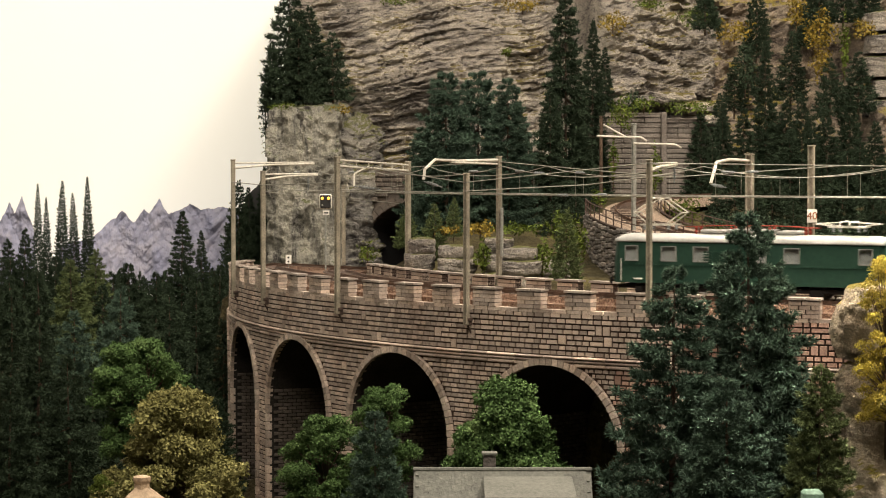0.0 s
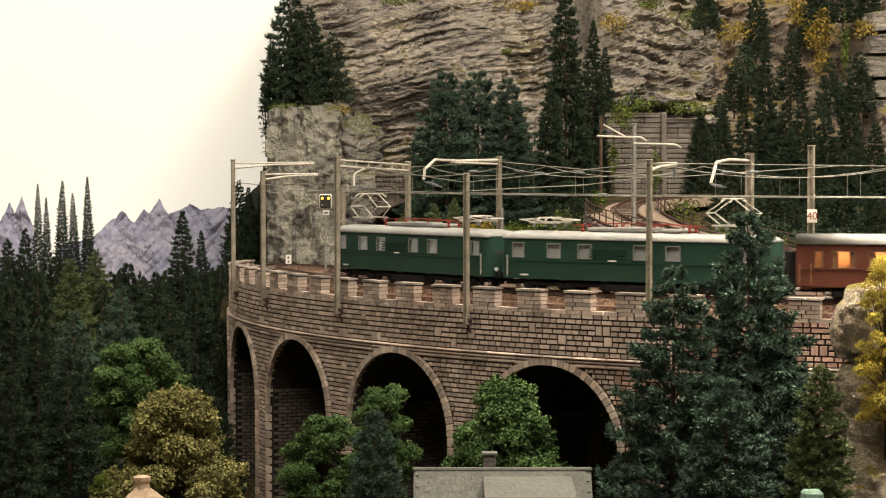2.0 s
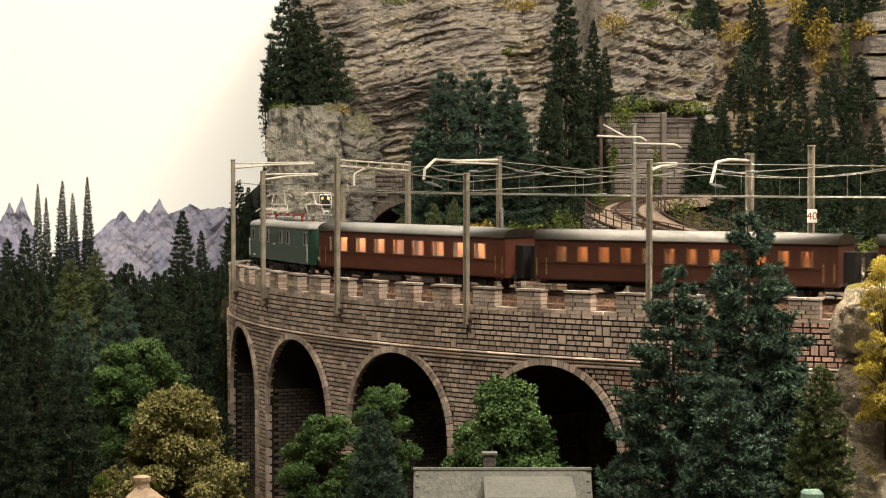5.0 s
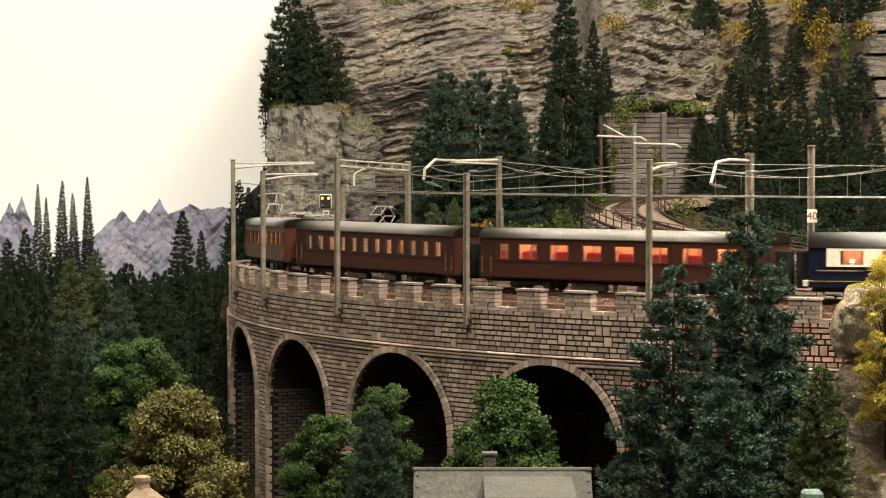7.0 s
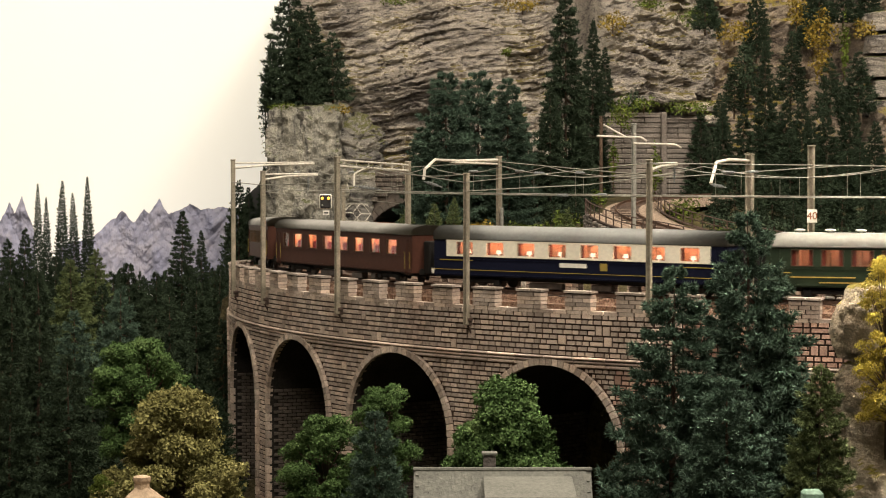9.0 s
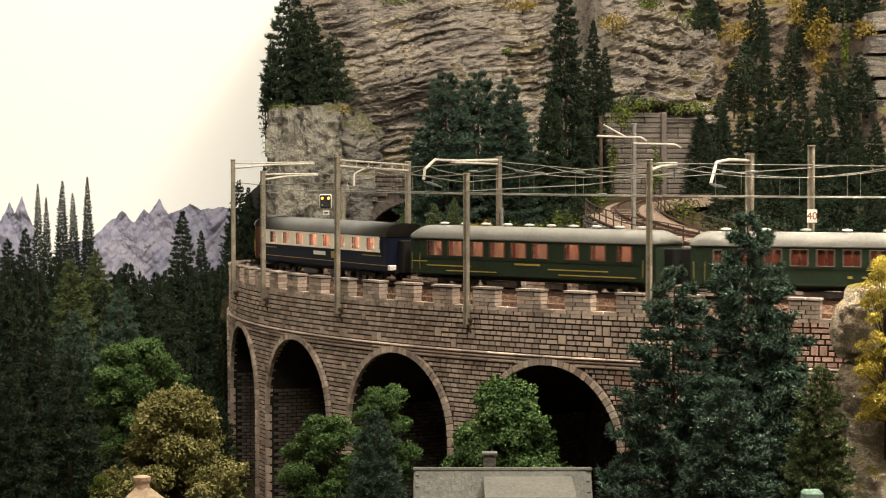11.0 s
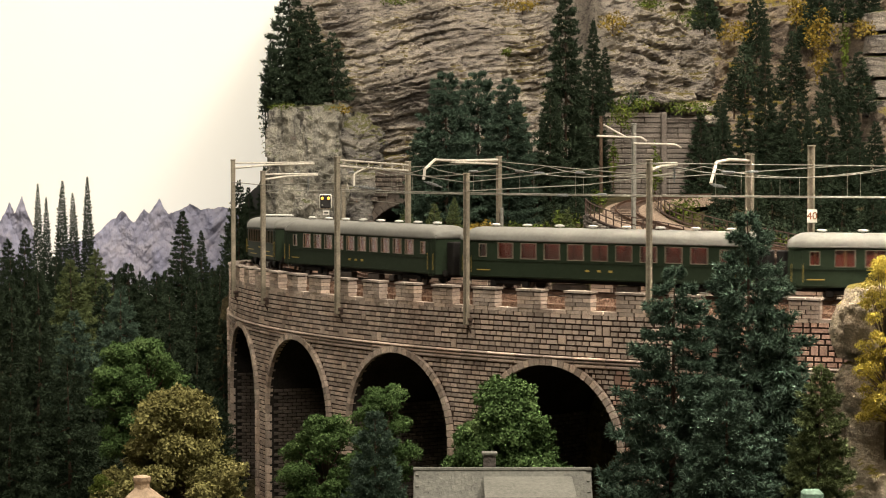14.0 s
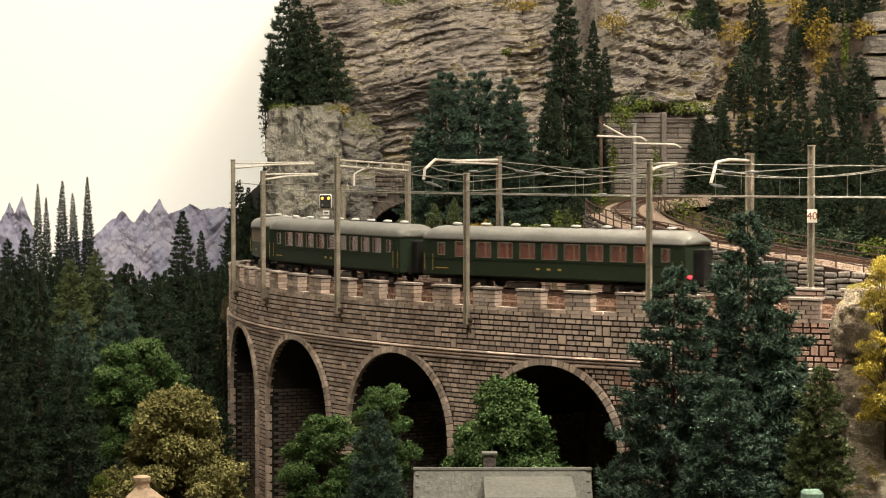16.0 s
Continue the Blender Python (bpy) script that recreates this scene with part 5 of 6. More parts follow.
def make_train():
    made = []
    made.append(locomotive(0.2030, -1, "dark green electric locomotive with its front pantograph raised"))
    made.append(locomotive(0.2210, 1, "dark green electric locomotive with its rear pantograph raised"))
    L = GAPS[2] - COUPLING
    made.append(coach(L, COACHBROWN, ROOFPALE, even(8, -0.088, 0.090, 0.0160, 0.0230, 0.0348) + [(-0.108, -0.102, 0.0230, 0.0348)], LAMPHOT, "red-brown dining coach with bright orange-lit windows and pale roof", curtain=(CURTAINGOLD, 0.27), ze=0.0402, zt=0.0466))
    L = GAPS[3] - COUPLING
    made.append(coach(L, DARKBROWN, ROOFGREY, even(12, -0.096, 0.096, 0.0084, 0.0232, 0.0345), LAMPWARM, "dark brown sleeping coach with narrow orange-lit windows", curtain=(CURTAINGOLD, 0.2), ze=0.0400, zt=0.0468))
    L = GAPS[4] - COUPLING
    made.append(coach(L, DARKBROWN, ROOFGREY, even(7, -0.078, 0.088, 0.0160, 0.0235, 0.0350) + [(-0.105, -0.095, 0.0235, 0.0350)], LAMPROSE, "dark brown saloon coach with lit windows and red seats", seat=SEATRED, ze=0.0400, zt=0.0468))
    L = GAPS[5] - COUPLING
    made.append(coach(L, NAVY, ROOFDARK, even(8, -0.1, 0.1, 0.0160, 0.0255, 0.0355), LAMPROSE, "navy and cream saloon coach with a dark grey roof", upper=CREAM, curtain=(CURTAIN, 0.10), lamps=True, zt=0.0478, frame_mat=CREAM, doors=False,
                      plates=((-0.124, -0.092, 0.0215, 0.0006, GOLD), (0.085, 0.120, 0.0215, 0.0006, GOLD), (-0.012, 0.012, 0.0200, 0.0032, PALEBAR), (-0.132, 0.132, 0.0142, 0.0004, GOLD), (0.024, 0.030, 0.0195, 0.0055, GOLD), (-0.122, -0.117, 0.0305, 0.0075, NAVY), (0.117, 0.122, 0.0305, 0.0075, NAVY))))
    for x in (-1, 1):
        part("step_box", Shape().box(x * (L / 2 + 0.0018), -0.0125, 0.0125, 0.0040, 0.0060, 0.0042, 0.0005), PALEBAR, made[-1], "white step box")
    L = GAPS[6] - COUPLING
    made.append(coach(L, COACHGREEN, ROOFSILVER, even(6, -0.092, 0.012, 0.0150, 0.0242, 0.0356) + even(3, 0.042, 0.090, 0.0135, 0.0242, 0.0356), LAMPPINK, "dark green dining coach with yellow lines and red-lit windows", dome=0.012, curtain=(CURTAIN, 0.2), vents=10,
                      plates=((-0.100, -0.055, 0.0165, 0.0008, GOLD), (-0.115, -0.100, 0.0195, 0.0008, GOLD), (0.02, 0.075, 0.0165, 0.0008, GOLD), (0.03, 0.1, 0.0128, 0.0008, GOLD), (-0.08, -0.03, 0.0128, 0.0008, GOLD), (-0.012, 0.012, 0.0195, 0.0014, GOLD))))
    for k, (n, red, lamp, inner, lab) in enumerate(((10, CURTAIN, LAMPDIM, None, "dark green passenger coach with drawn red curtains"), (9, None, LAMPDIM, DULLRED, "dark green passenger coach with dull red inside walls"), (9, CURTAIN, LAMPDIM, None, "last dark green passenger coach with drawn red curtains"))):
        L = GAPS[7 + k] - COUPLING
        wins = even(n, -0.082, 0.084, 0.0136 if n == 9 else 0.0122, 0.0240, 0.0356) + [(-0.106, -0.0995, 0.0250, 0.0345), (0.101, 0.1075, 0.0250, 0.0345)]
        t = coach(L, COACHGREEN, ROOFSILVER, wins, lamp, lab, FRAMEPALE, 0.012, curtain=(red, 0.42) if red else None, inside=inner, vents=8, plates=((-0.011, -0.008, 0.0165, 0.0016, GOLD), (-0.001, 0.002, 0.0165, 0.0016, GOLD), (0.009, 0.012, 0.0165, 0.0016, GOLD), (-0.108, -0.096, 0.0150, 0.0008, GOLD)))
        if k == 2:
            part("tail_lamp", Shape().tube((L / 2 - 0.0005, -0.0125, 0.0145), (L / 2 + 0.002, -0.0125, 0.0145), 0.0013, 10), LAMPRED, t, "red tail lamp")
        made.append(t)
    s = FRONT
    for t, g in zip(made, GAPS):
        TRAIN.append((t, s + g / 2))
        s += g


make_train()


def motions():
    for ob, mid in TRAIN:
        rows = []
        for k in range(33):
            t = 0.5 * k
            s = mid - SPEED * t
            q1, q2 = track_at(s - 0.085)[0], track_at(s + 0.085)[0]
            q1.z, q2.z = (Z_RAIL - descent(math.degrees(e / R_TRACK)) for e in (s - 0.085, s + 0.085))
            c, d = (q1 + q2) / 2, q2 - q1
            rows.append((t, pose(c.x, c.y, c.z, 0, -math.degrees(math.asin(d.z / d.length)), math.degrees(math.atan2(d.y, d.x)))))
        walk(ob, rows)


# ---- masts and wires of the overhead line ----
def mast(p, z0, z1, label, mat=None, w=0.0037, clamp=True):
    t = thing("catenary_mast", label, "catenary mast", "catenary masts", m=pose(p[0], p[1], 0, 0, 0, math.degrees(math.atan2(p[0] - CX, CY - p[1]))))
    m = mat or MASTPAINT
    s = Shape()
    for sx in (-1, 1):
        s.box(sx * w * 0.38, 0, (z0 + z1) / 2, w * 0.22, w, z1 - z0, 0.0002)
    s.box(0, 0, (z0 + z1) / 2, w * 0.7, w * 0.3, z1 - z0 - 0.0004)
    part("post", s, m, t)
    part("cap", Shape().box(0, 0, z1 + 0.0006, w * 1.15, w * 1.15, 0.0012, 0.0003), m, t)
    if clamp:
        part("clamp", Shape().box(0, 0.002, z0 + 0.004, w * 1.5, w * 1.3, 0.0026, 0.0004).box(0, 0.003, z0 + 0.001, w * 1.1, w * 1.2, 0.003, 0.0004), IRON, t, "rusty wall clamp")
        part("bracket", Shape().tube((0, 0, z0 + 0.002), (0.001, 0.0055, z0 - 0.008), 0.0008, 6), IRON, t)
    return t


def arm(t, pts, r=0.0009, mat=None):
    inv = t.matrix_basis.inverted()
    return part("arm", Shape().line([inv @ Vector(p) for p in pts], r, 6), mat or ARMPAINT, t)


def drop_insulator(t, p, q):
    inv = t.matrix_basis.inverted()
    a, b = inv @ Vector(p), inv @ Vector(q)
    s = Shape()
    for k in range(5):
        s.tube(a.lerp(b, 0.2 + 0.12 * k), a.lerp(b, 0.26 + 0.12 * k), 0.0013, 7)
    s.tube(a, b, 0.0005, 5)
    part("insulator", s, INSULATOR, t)


R_MAST = R_OUT + 0.0042
Z_CONTACT, Z_CARRIER = Z_RAIL + 0.0716, 1.3465
R_INNER_TRACK = 0.648


def overhead():
    tops = {-76.1: 1.351, -67.3: 1.341, -55.9: 1.353, -43.6: 1.3405, -31.1: 1.3505}
    outer = {}
    for a, z in tops.items():
        outer[a] = mast(ring(a, R_MAST, 0), 1.2275 if a < -40 else 1.24, z, "weathered wooden-brown catenary mast clamped to the viaduct wall")
    for a, z, reach in ((-76.1, 1.349, 0.075), (-67.3, 1.339, 0.05), (-31.1, 1.3485, 0.045)):
        p, q = ring(a, R_MAST, z), ring(a, R_MAST - reach, z + 0.0008)
        arm(outer[a], [p, q], 0.0007)
        arm(outer[a], [ring(a, R_MAST, z - 0.0045), ring(a, R_MAST - reach * 0.45, z - 0.0015), ring(a, R_MAST - reach, z - 0.0005)], 0.0010)
        drop_insulator(outer[a], ring(a, R_TRACK, z - 0.001), ring(a, R_TRACK, z - 0.014))
    # gantry across both tracks
    g = outer[-55.9]
    a0, a1 = -55.9, -68.6
    for dz, r in ((0.0, 0.0008), (-0.0050, 0.0010)):
        arm(g, [ring(a0, R_MAST, 1.3515 + dz), ring(a1, 0.600, 1.3470 + dz)], r)
    for k in range(6):
        u = (k + 0.5) / 6
        p = ring(a0, R_MAST, 1.3515).lerp(ring(a1, 0.600, 1.3470), u)
        arm(g, [p, p + Vector((0, 0, -0.005))], 0.0006)
    arm(g, [ring(-57.3, 0.70, 1.346), ring(-57.5, 0.712, 1.340), ring(-57.0, 0.716, 1.330)], 0.0007)
    drop_insulator(g, ring(-57.0, 0.716, 1.330), ring(-57.0, 0.690, 1.327))
    # masts on the inner side
    inner = {}
    for a, z in ((-68.6, 1.349), (-53.4, 1.3535)):
        inner[a] = mast(ring(a, 0.600, 0), 1.243, z, "weathered brown catenary mast behind the inner parapet", clamp=False, w=0.0036)
    t = inner[-53.4]
    arm(t, [ring(-53.4, 0.600, 1.3515), ring(-52.6, 0.650, 1.3505), ring(-51.6, 0.682, 1.3515), ring(-51.0, 0.698, 1.3440), ring(-50.9, 0.700, 1.3360)], 0.0012)
    arm(t, [ring(-53.4, 0.600, 1.3480), ring(-52.3, 0.660, 1.3495)], 0.0009)
    drop_insulator(t, ring(-50.9, 0.700, 1.3345), ring(-49.6, 0.694, 1.330))
    part("weight_tube", Shape().tube((0.004, 0.0, 1.272), (0.004, 0.0, 1.312), 0.0013, 8), MASTGREY, t, "grey tension weight")
    part("pulley_wire", Shape().tube((0.004, 0.0, 1.312), (0.004, 0.0, 1.330), 0.0004, 5), WIRE, t)
    t = mast((0.2360, 1.7400), 1.240, 1.3550, "weathered brown catenary mast on the inner side", clamp=False, w=0.0056)
    arm(t, [(0.2360, 1.7400, 1.3507), (0.2174, 1.7200, 1.3515), (0.2055, 1.7000, 1.3494), (0.2002, 1.6900, 1.3338)], 0.0013)
    drop_insulator(t, (0.2002, 1.6900, 1.3329), (0.2079, 1.6600, 1.3311))
    t = mast((0.2866, 1.7600), 1.240, 1.3616, "brown catenary mast carrying a speed sign", clamp=False, w=0.0048)
    plate = Matrix.Translation((0.2861, 1.7520, 1.3078))
    inv = t.matrix_basis.inverted()
    sign = part("speed_sign", Shape().box(0, 0, 0, 0.0078, 0.0008, 0.0104, 0.0006, m=inv @ plate), PALEBAR, t, "cream plate with a black number")
    txt = bpy.data.curves.new("lettering", "FONT")
    txt.body, txt.size, txt.align_x, txt.align_y, txt.extrude = "40", 0.0082, "CENTER", "CENTER", 0.0001
    tmp = bpy.data.objects.new("tmp", txt)
    glyphs = bpy.data.meshes.new_from_object(tmp)
    bpy.data.objects.remove(tmp)
    glyphs.materials.append(material("brown_lettering", tones((0.30, 0.10, 0.03), 0.15), bump=0))
    ob = part("lettering", glyphs, None, sign)
    ob.matrix_basis = inv @ plate @ pose(0, -0.0007, 0, 90, 0, 0)
    t = mast((0.1730, 2.0500), 1.2818, 1.3835, "grey tubular catenary mast beside the upper track", MASTGREY, 0.0034, False)
    arm(t, [(0.1386, 2.0400, 1.3732), (0.1650, 2.0400, 1.3721), (0.1783, 2.0400, 1.3721), (0.1839, 2.0400, 1.3686)], 0.0010)
    arm(t, [(0.1722, 2.0400, 1.3665), (0.2094, 2.0400, 1.3655), (0.2150, 2.0400, 1.3625)], 0.0010)
    arm(t, [(0.1446, 2.0400, 1.3833), (0.1650, 2.0400, 1.3721)], 0.0010)
    mast((0.1643, 2.3500), 1.3027, 1.3960, "thin dark wooden pole beside the upper track", BARK, 0.003, False)
    mast((-0.0340, 2.1300), 1.238, 1.3492, "slim catenary mast near the tunnel mouth", None, 0.0034, False)
    mast((-0.1078, 2.4500), 1.238, 1.3234, "slim catenary mast beside the rock pillar", None, 0.0034, False)
    # wires: a carrying wire and a contact wire over each track, joined by droppers
    for nm, r in (("outer", R_TRACK), ("inner", R_INNER_TRACK)):
        w = thing("overhead_wire", "thin grey overhead wires above the %s track" % nm, "overhead wire", "overhead wires")
        knots = [-118, -100, -88, -76.1, -67.3, -56.5, -43.6, -31.1, -18.0, -2.0]
        for z, sag, rr in ((Z_CONTACT, 0.0, 0.00042), (Z_CARRIER, 0.008, 0.00036)):
            pts = []
            for a, b in zip(knots, knots[1:]):
                for k in range(8):
                    u = k / 8
                    q = mix(a, b, u)
                    pts.append(ring(q, r + 0.002 * math.sin(q), z - sag * 4 * u * (1 - u)))
            part("carrying_wire" if sag else "contact_wire", Shape().line(pts, rr, 5), WIRE, w)
        for a, b in zip(knots, knots[1:]):
            for u in (0.2, 0.5, 0.8):
                q = mix(a, b, u)
                part("dropper", Shape().tube(ring(q, r, Z_CONTACT), ring(q, r, Z_CARRIER - 0.008 * 4 * u * (1 - u)), 0.00022, 4), WIRE, w)
        for a, z in ((-70.5, Z_CARRIER - 0.006), (-46.5, Z_CARRIER - 0.004), (-41.0, Z_CARRIER - 0.005), (-39.2, Z_CONTACT), (-28.0, Z_CARRIER - 0.004)):
            s = Shape()
            for k in range(4):
                s.tube(ring(a + 0.16 * k, r + 0.002 * math.sin(a), z), ring(a + 0.16 * k + 0.1, r + 0.002 * math.sin(a), z), 0.0011, 7)
            part("insulator", s.tube(ring(a - 0.1, r, z), ring(a + 0.7, r, z), 0.0007, 5), INSULATOR, w)
    w = thing("overhead_wire", "long grey feeder wires strung between the masts", "overhead wire", "overhead wires")
    for pts in (((-55.9, 0.74, 1.349), (-43.6, 0.742, 1.3345), (-31.1, 0.742, 1.349), (-18, 0.742, 1.347)), ((-68.6, 0.60, 1.345), (-53.4, 0.6, 1.350), (-36.0, 0.6, 1.338), (-22.0, 0.6, 1.3475)), ((-76.1, 0.742, 1.332), (-67.3, 0.742, 1.33), (-55.9, 0.742, 1.333)), ((-43.6, 0.742, 1.328), (-37, 0.70, 1.3330), (-31.1, 0.69, 1.342))):
        part("feeder_wire", Shape().line([ring(*p) for p in pts], 0.0004, 5), WIRE, w)


overhead()


# ---- upper track on its ramp ----
UPPER = ((0.4126, 1.8400, 1.2600), (0.3599, 1.8700, 1.2665), (0.3095, 1.9000, 1.2733), (0.2747, 1.9400, 1.2775), (0.2330, 1.9900, 1.2846), (0.1989, 2.0600, 1.2916), (0.1790, 2.1300, 1.2992), (0.1766, 2.2000, 1.3063), (0.1935, 2.2700, 1.3117), (0.2316, 2.3400, 1.3146), (0.2879, 2.4200, 1.3158), (0.3474, 2.5000, 1.3166))
NEAR_EDGE = ((0.3993, 1.7800, 1.2514), (0.3465, 1.8000, 1.2602), (0.2981, 1.8300, 1.2688), (0.2634, 1.8600, 1.2740), (0.2224, 1.9000, 1.2809), (0.1888, 1.9550, 1.2867), (0.1596, 2.0200, 1.2917), (0.1407, 2.1000, 1.2988), (0.1374, 2.1800, 1.3034))
FAR_EDGE = ((0.4305, 1.9200, 1.2590), (0.3733, 1.9400, 1.2654), (0.3225, 1.9800, 1.2730), (0.2972, 2.0100, 1.2774), (0.2604, 2.0700, 1.2846), (0.2349, 2.1300, 1.2917), (0.2196, 2.1900, 1.2988), (0.2143, 2.2500, 1.3053), (0.2162, 2.3000, 1.3089))


def glide(pts, step):
    """A smooth line through the points, at even steps."""
    out = []
    for i in range(len(pts) - 1):
        p0, p1, p2, p3 = (Vector(pts[max(0, min(len(pts) - 1, k))]) for k in (i - 1, i, i + 1, i + 2))
        n = max(1, int((p2 - p1).length / step))
        for k in range(n):
            u = k / n
            out.append(0.5 * (2 * p1 + (p2 - p0) * u + (2 * p0 - 5 * p1 + 4 * p2 - p3) * u * u + (3 * p1 - p0 - 3 * p2 + p3) * u ** 3))
    return out + [Vector(pts[-1])]


def upper_line():
    line = glide(UPPER, 0.006)
    path = []
    for i, p in enumerate(line):
        d = line[min(i + 1, len(line) - 1)] - line[max(i - 1, 0)]
        path.append((Vector((p.x, p.y, 0)), math.atan2(-d.y, -d.x), p.z))
    track_bed("upper_track", path, 0.040, 0, PALEBALLAST, "single railway track in pale ballast climbing a curved ramp")
    near, far = glide(NEAR_EDGE, 0.01), glide(FAR_EDGE, 0.01)
    # ramp body: top surface and stone face
    n = 60
    bed = []
    for k in range(n + 1):
        a = near[int(k / n * (len(near) - 1))]
        b = far[int(k / n * (len(far) - 1))]
        bed.append([(a.x, a.y, 1.22), (a.x, a.y, a.z - 0.0045), (b.x, b.y, b.z - 0.0045), (b.x, b.y + 0.03, 1.22)])
    solid("ramp", Shape().loft(bed), PALEBALLAST, "pale gravel ramp carrying the upper track", "ramp", kind="structure")
    t = thing("retaining_wall", "grey rubble stone retaining wall under the upper track", "retaining wall")
    core, stones = Shape(), Shape()
    core.loft([[(a.x, a.y - 0.0005, 1.225), (a.x, a.y - 0.0025, 1.225), (a.x, a.y - 0.0025, a.z - 0.002), (a.x, a.y - 0.0005, a.z - 0.002)] for a in near])
    part("core", core, MORTAR, t)
    rng = random.Random(4)
    for i in range(0, len(near) - 1):
        a, b = near[i], near[i + 1]
        d = (b - a)
        ang = math.atan2(d.y, d.x)
        z = 1.232
        while z < a.z - 0.005:
            h = rng.uniform(0.0035, 0.0055)
            p = a.lerp(b, 0.5) + Vector((0, 0, 0))
            wd = d.length * rng.uniform(0.8, 0.97)
            stones.box(0, 0, 0, wd, 0.004, h * 0.86, 0.0009, m=Matrix.Translation((p.x + rng.uniform(-0.001, 0.001), p.y - 0.0028, z + h / 2)) @ Matrix.Rotation(ang, 4, "Z") @ Matrix.Rotation(rng.uniform(-0.08, 0.08), 4, "Y"))
            z += h
    tagged(part("stones", stones, WALLSTONE, t), kind="stuff")
    # the wall's left flank
    for edge, lab in ((near, "rusty iron railing on the ramp's outer edge"), (far, "rusty iron railing on the ramp's inner edge")):
        r = thing("iron_railing", lab, "railing", "railings of the upper track")
        for i in range(0, len(edge), 2):
            p = edge[i]
            part("post", Shape().box(p.x, p.y, p.z + 0.005, 0.0011, 0.0011, 0.0125), IRON, r)
        for dz in (0.0045, 0.0110):
            part("rail", Shape().line([p + Vector((0, 0, dz)) for p in edge], 0.00055, 5), IRON, r)
        part("base_beam", Shape().line([p + Vector((0, -0.0005, -0.002)) for p in edge], 0.0011, 5), IRON, r)


upper_line()


def course_wall(x0, x1, y, z0, z1, label, seed, row=0.0056, lean=0.0, turn=0.0):
    """A wall of long hewn courses; each stone has its own edges."""
    rng = random.Random(seed)
    t = thing("retaining_wall", label, "retaining wall", m=pose((x0 + x1) / 2, y, z0, 0, 0, turn))
    w, h = x1 - x0, z1 - z0
    part("core", Shape().box(0, 0.006, h / 2, w, 0.010, h), DARKSTONE, t)
    s = Shape()
    z = 0.0
    while z < h:
        x = -w / 2 - rng.uniform(0, 0.006)
        while x < w / 2:
            d = rng.uniform(0.018, 0.046)
            a, b = max(x, -w / 2), min(x + d, w / 2)
            if b - a > 0.001:
                s.box((a + b) / 2, rng.uniform(-0.0006, 0.0006), z + row / 2, b - a - 0.0005, 0.004, row * 0.88, 0.0006)
            x += d
        z += row
    tagged(part("stones", s, PANELSTONE, t), kind="stuff")
    part("coping", Shape().box(0, 0.003, h + 0.001, w + 0.001, 0.012, 0.0018, 0.0006), PANELSTONE, t)
    return t


course_wall(0.170, 0.241, 2.50, 1.303, 1.402, "tall coursed stone retaining wall behind the upper track", 2)
course_wall(0.246, 0.292, 2.51, 1.303, 1.396, "tall coursed stone retaining wall behind the upper track", 3)
part("pilaster", Shape().box(0.2435, 2.497, 1.352, 0.006, 0.012, 0.105, 0.001), PANELSTONE, bpy.data.objects["retaining_wall.001"]).matrix_parent_inverse = bpy.data.objects["retaining_wall.001"].matrix_basis.inverted()


# ---- tunnel mouth ----
def portal():
    a, w, h = -126.5, 0.094, 0.052
    m = Matrix.Translation(ring(a, 0.675, 1.2385)) @ Matrix.Rotation(radians(a), 4, "Z")
    t = thing("tunnel_portal", "grey stone tunnel portal with an arched ring", "tunnel portal", m=m)
    wall, top = Shape(), 0.13
    sec = [(-w * math.cos(q), h * 0 + 0.045 + h * math.sin(q)) for q in np.linspace(0, math.pi, 25)]
    for x in (-0.012, 0.0):
        for (p0, q0), (p1, q1) in zip(sec, sec[1:]):
            wall.add([(x, p0, q0), (x, p1, q1), (x, p1, top), (x, p0, top)], [(0, 1, 2, 3)])
        for s in (-1, 1):
            wall.add([(x, s * w, 0), (x, s * (w + 0.055), 0), (x, s * (w + 0.055), top), (x, s * w, top)], [(0, 1, 2, 3)])
    part("wall", wall, DARKSTONE, t)
    for k in range(24):
        q0, q1 = math.pi * (k + 0.05) / 24, math.pi * (k + 0.95) / 24
        part("arch_stone", Shape().loft([[(x, -math.cos(q) * (w + e), 0.045 + math.sin(q) * (h + e)) for q, e in ((q0, 0), (q1, 0), (q1, 0.009), (q0, 0.009))] for x in (-0.014, 0.003)]), DARKSTONE, t)
    rub = Shape()
    rng = random.Random(8)
    for k in range(22):
        y = -w - 0.055
        while y < w + 0.05:
            d = rng.uniform(0.006, 0.013)
            z = 0.003 + 0.0058 * k
            if abs(y + d / 2) - d / 2 > w + 0.011 or z > 0.045 + h * math.sqrt(max(0, 1 - ((abs(y + d / 2)) / (w + 0.011)) ** 2)) + 0.014:
                rub.box(rng.uniform(0.0, 0.002), y + d / 2, z, 0.004, d * 0.92, 0.0052, 0.001)
            y += d
    tagged(part("rubble", rub, DARKSTONE, t), kind="stuff")
    for s in (-1, 1):
        for k in range(6):
            part("jamb_stone", Shape().box(-0.005, s * (w + 0.005), 0.0037 + 0.0075 * k, 0.016, 0.010, 0.0068, 0.0008), DARKSTONE, t)
    # The bore is coloured black in place of the tunnel's deep shade.
    part("bore", Shape().loft([[(x, -w, 0.0)] + [(x, -math.cos(q) * w, 0.045 + math.sin(q) * h) for q in np.linspace(0, math.pi, 17)] + [(x, w, 0.0)] for x in (-0.002, -0.35)], closed=False, caps=False), BLACK, t)


portal()


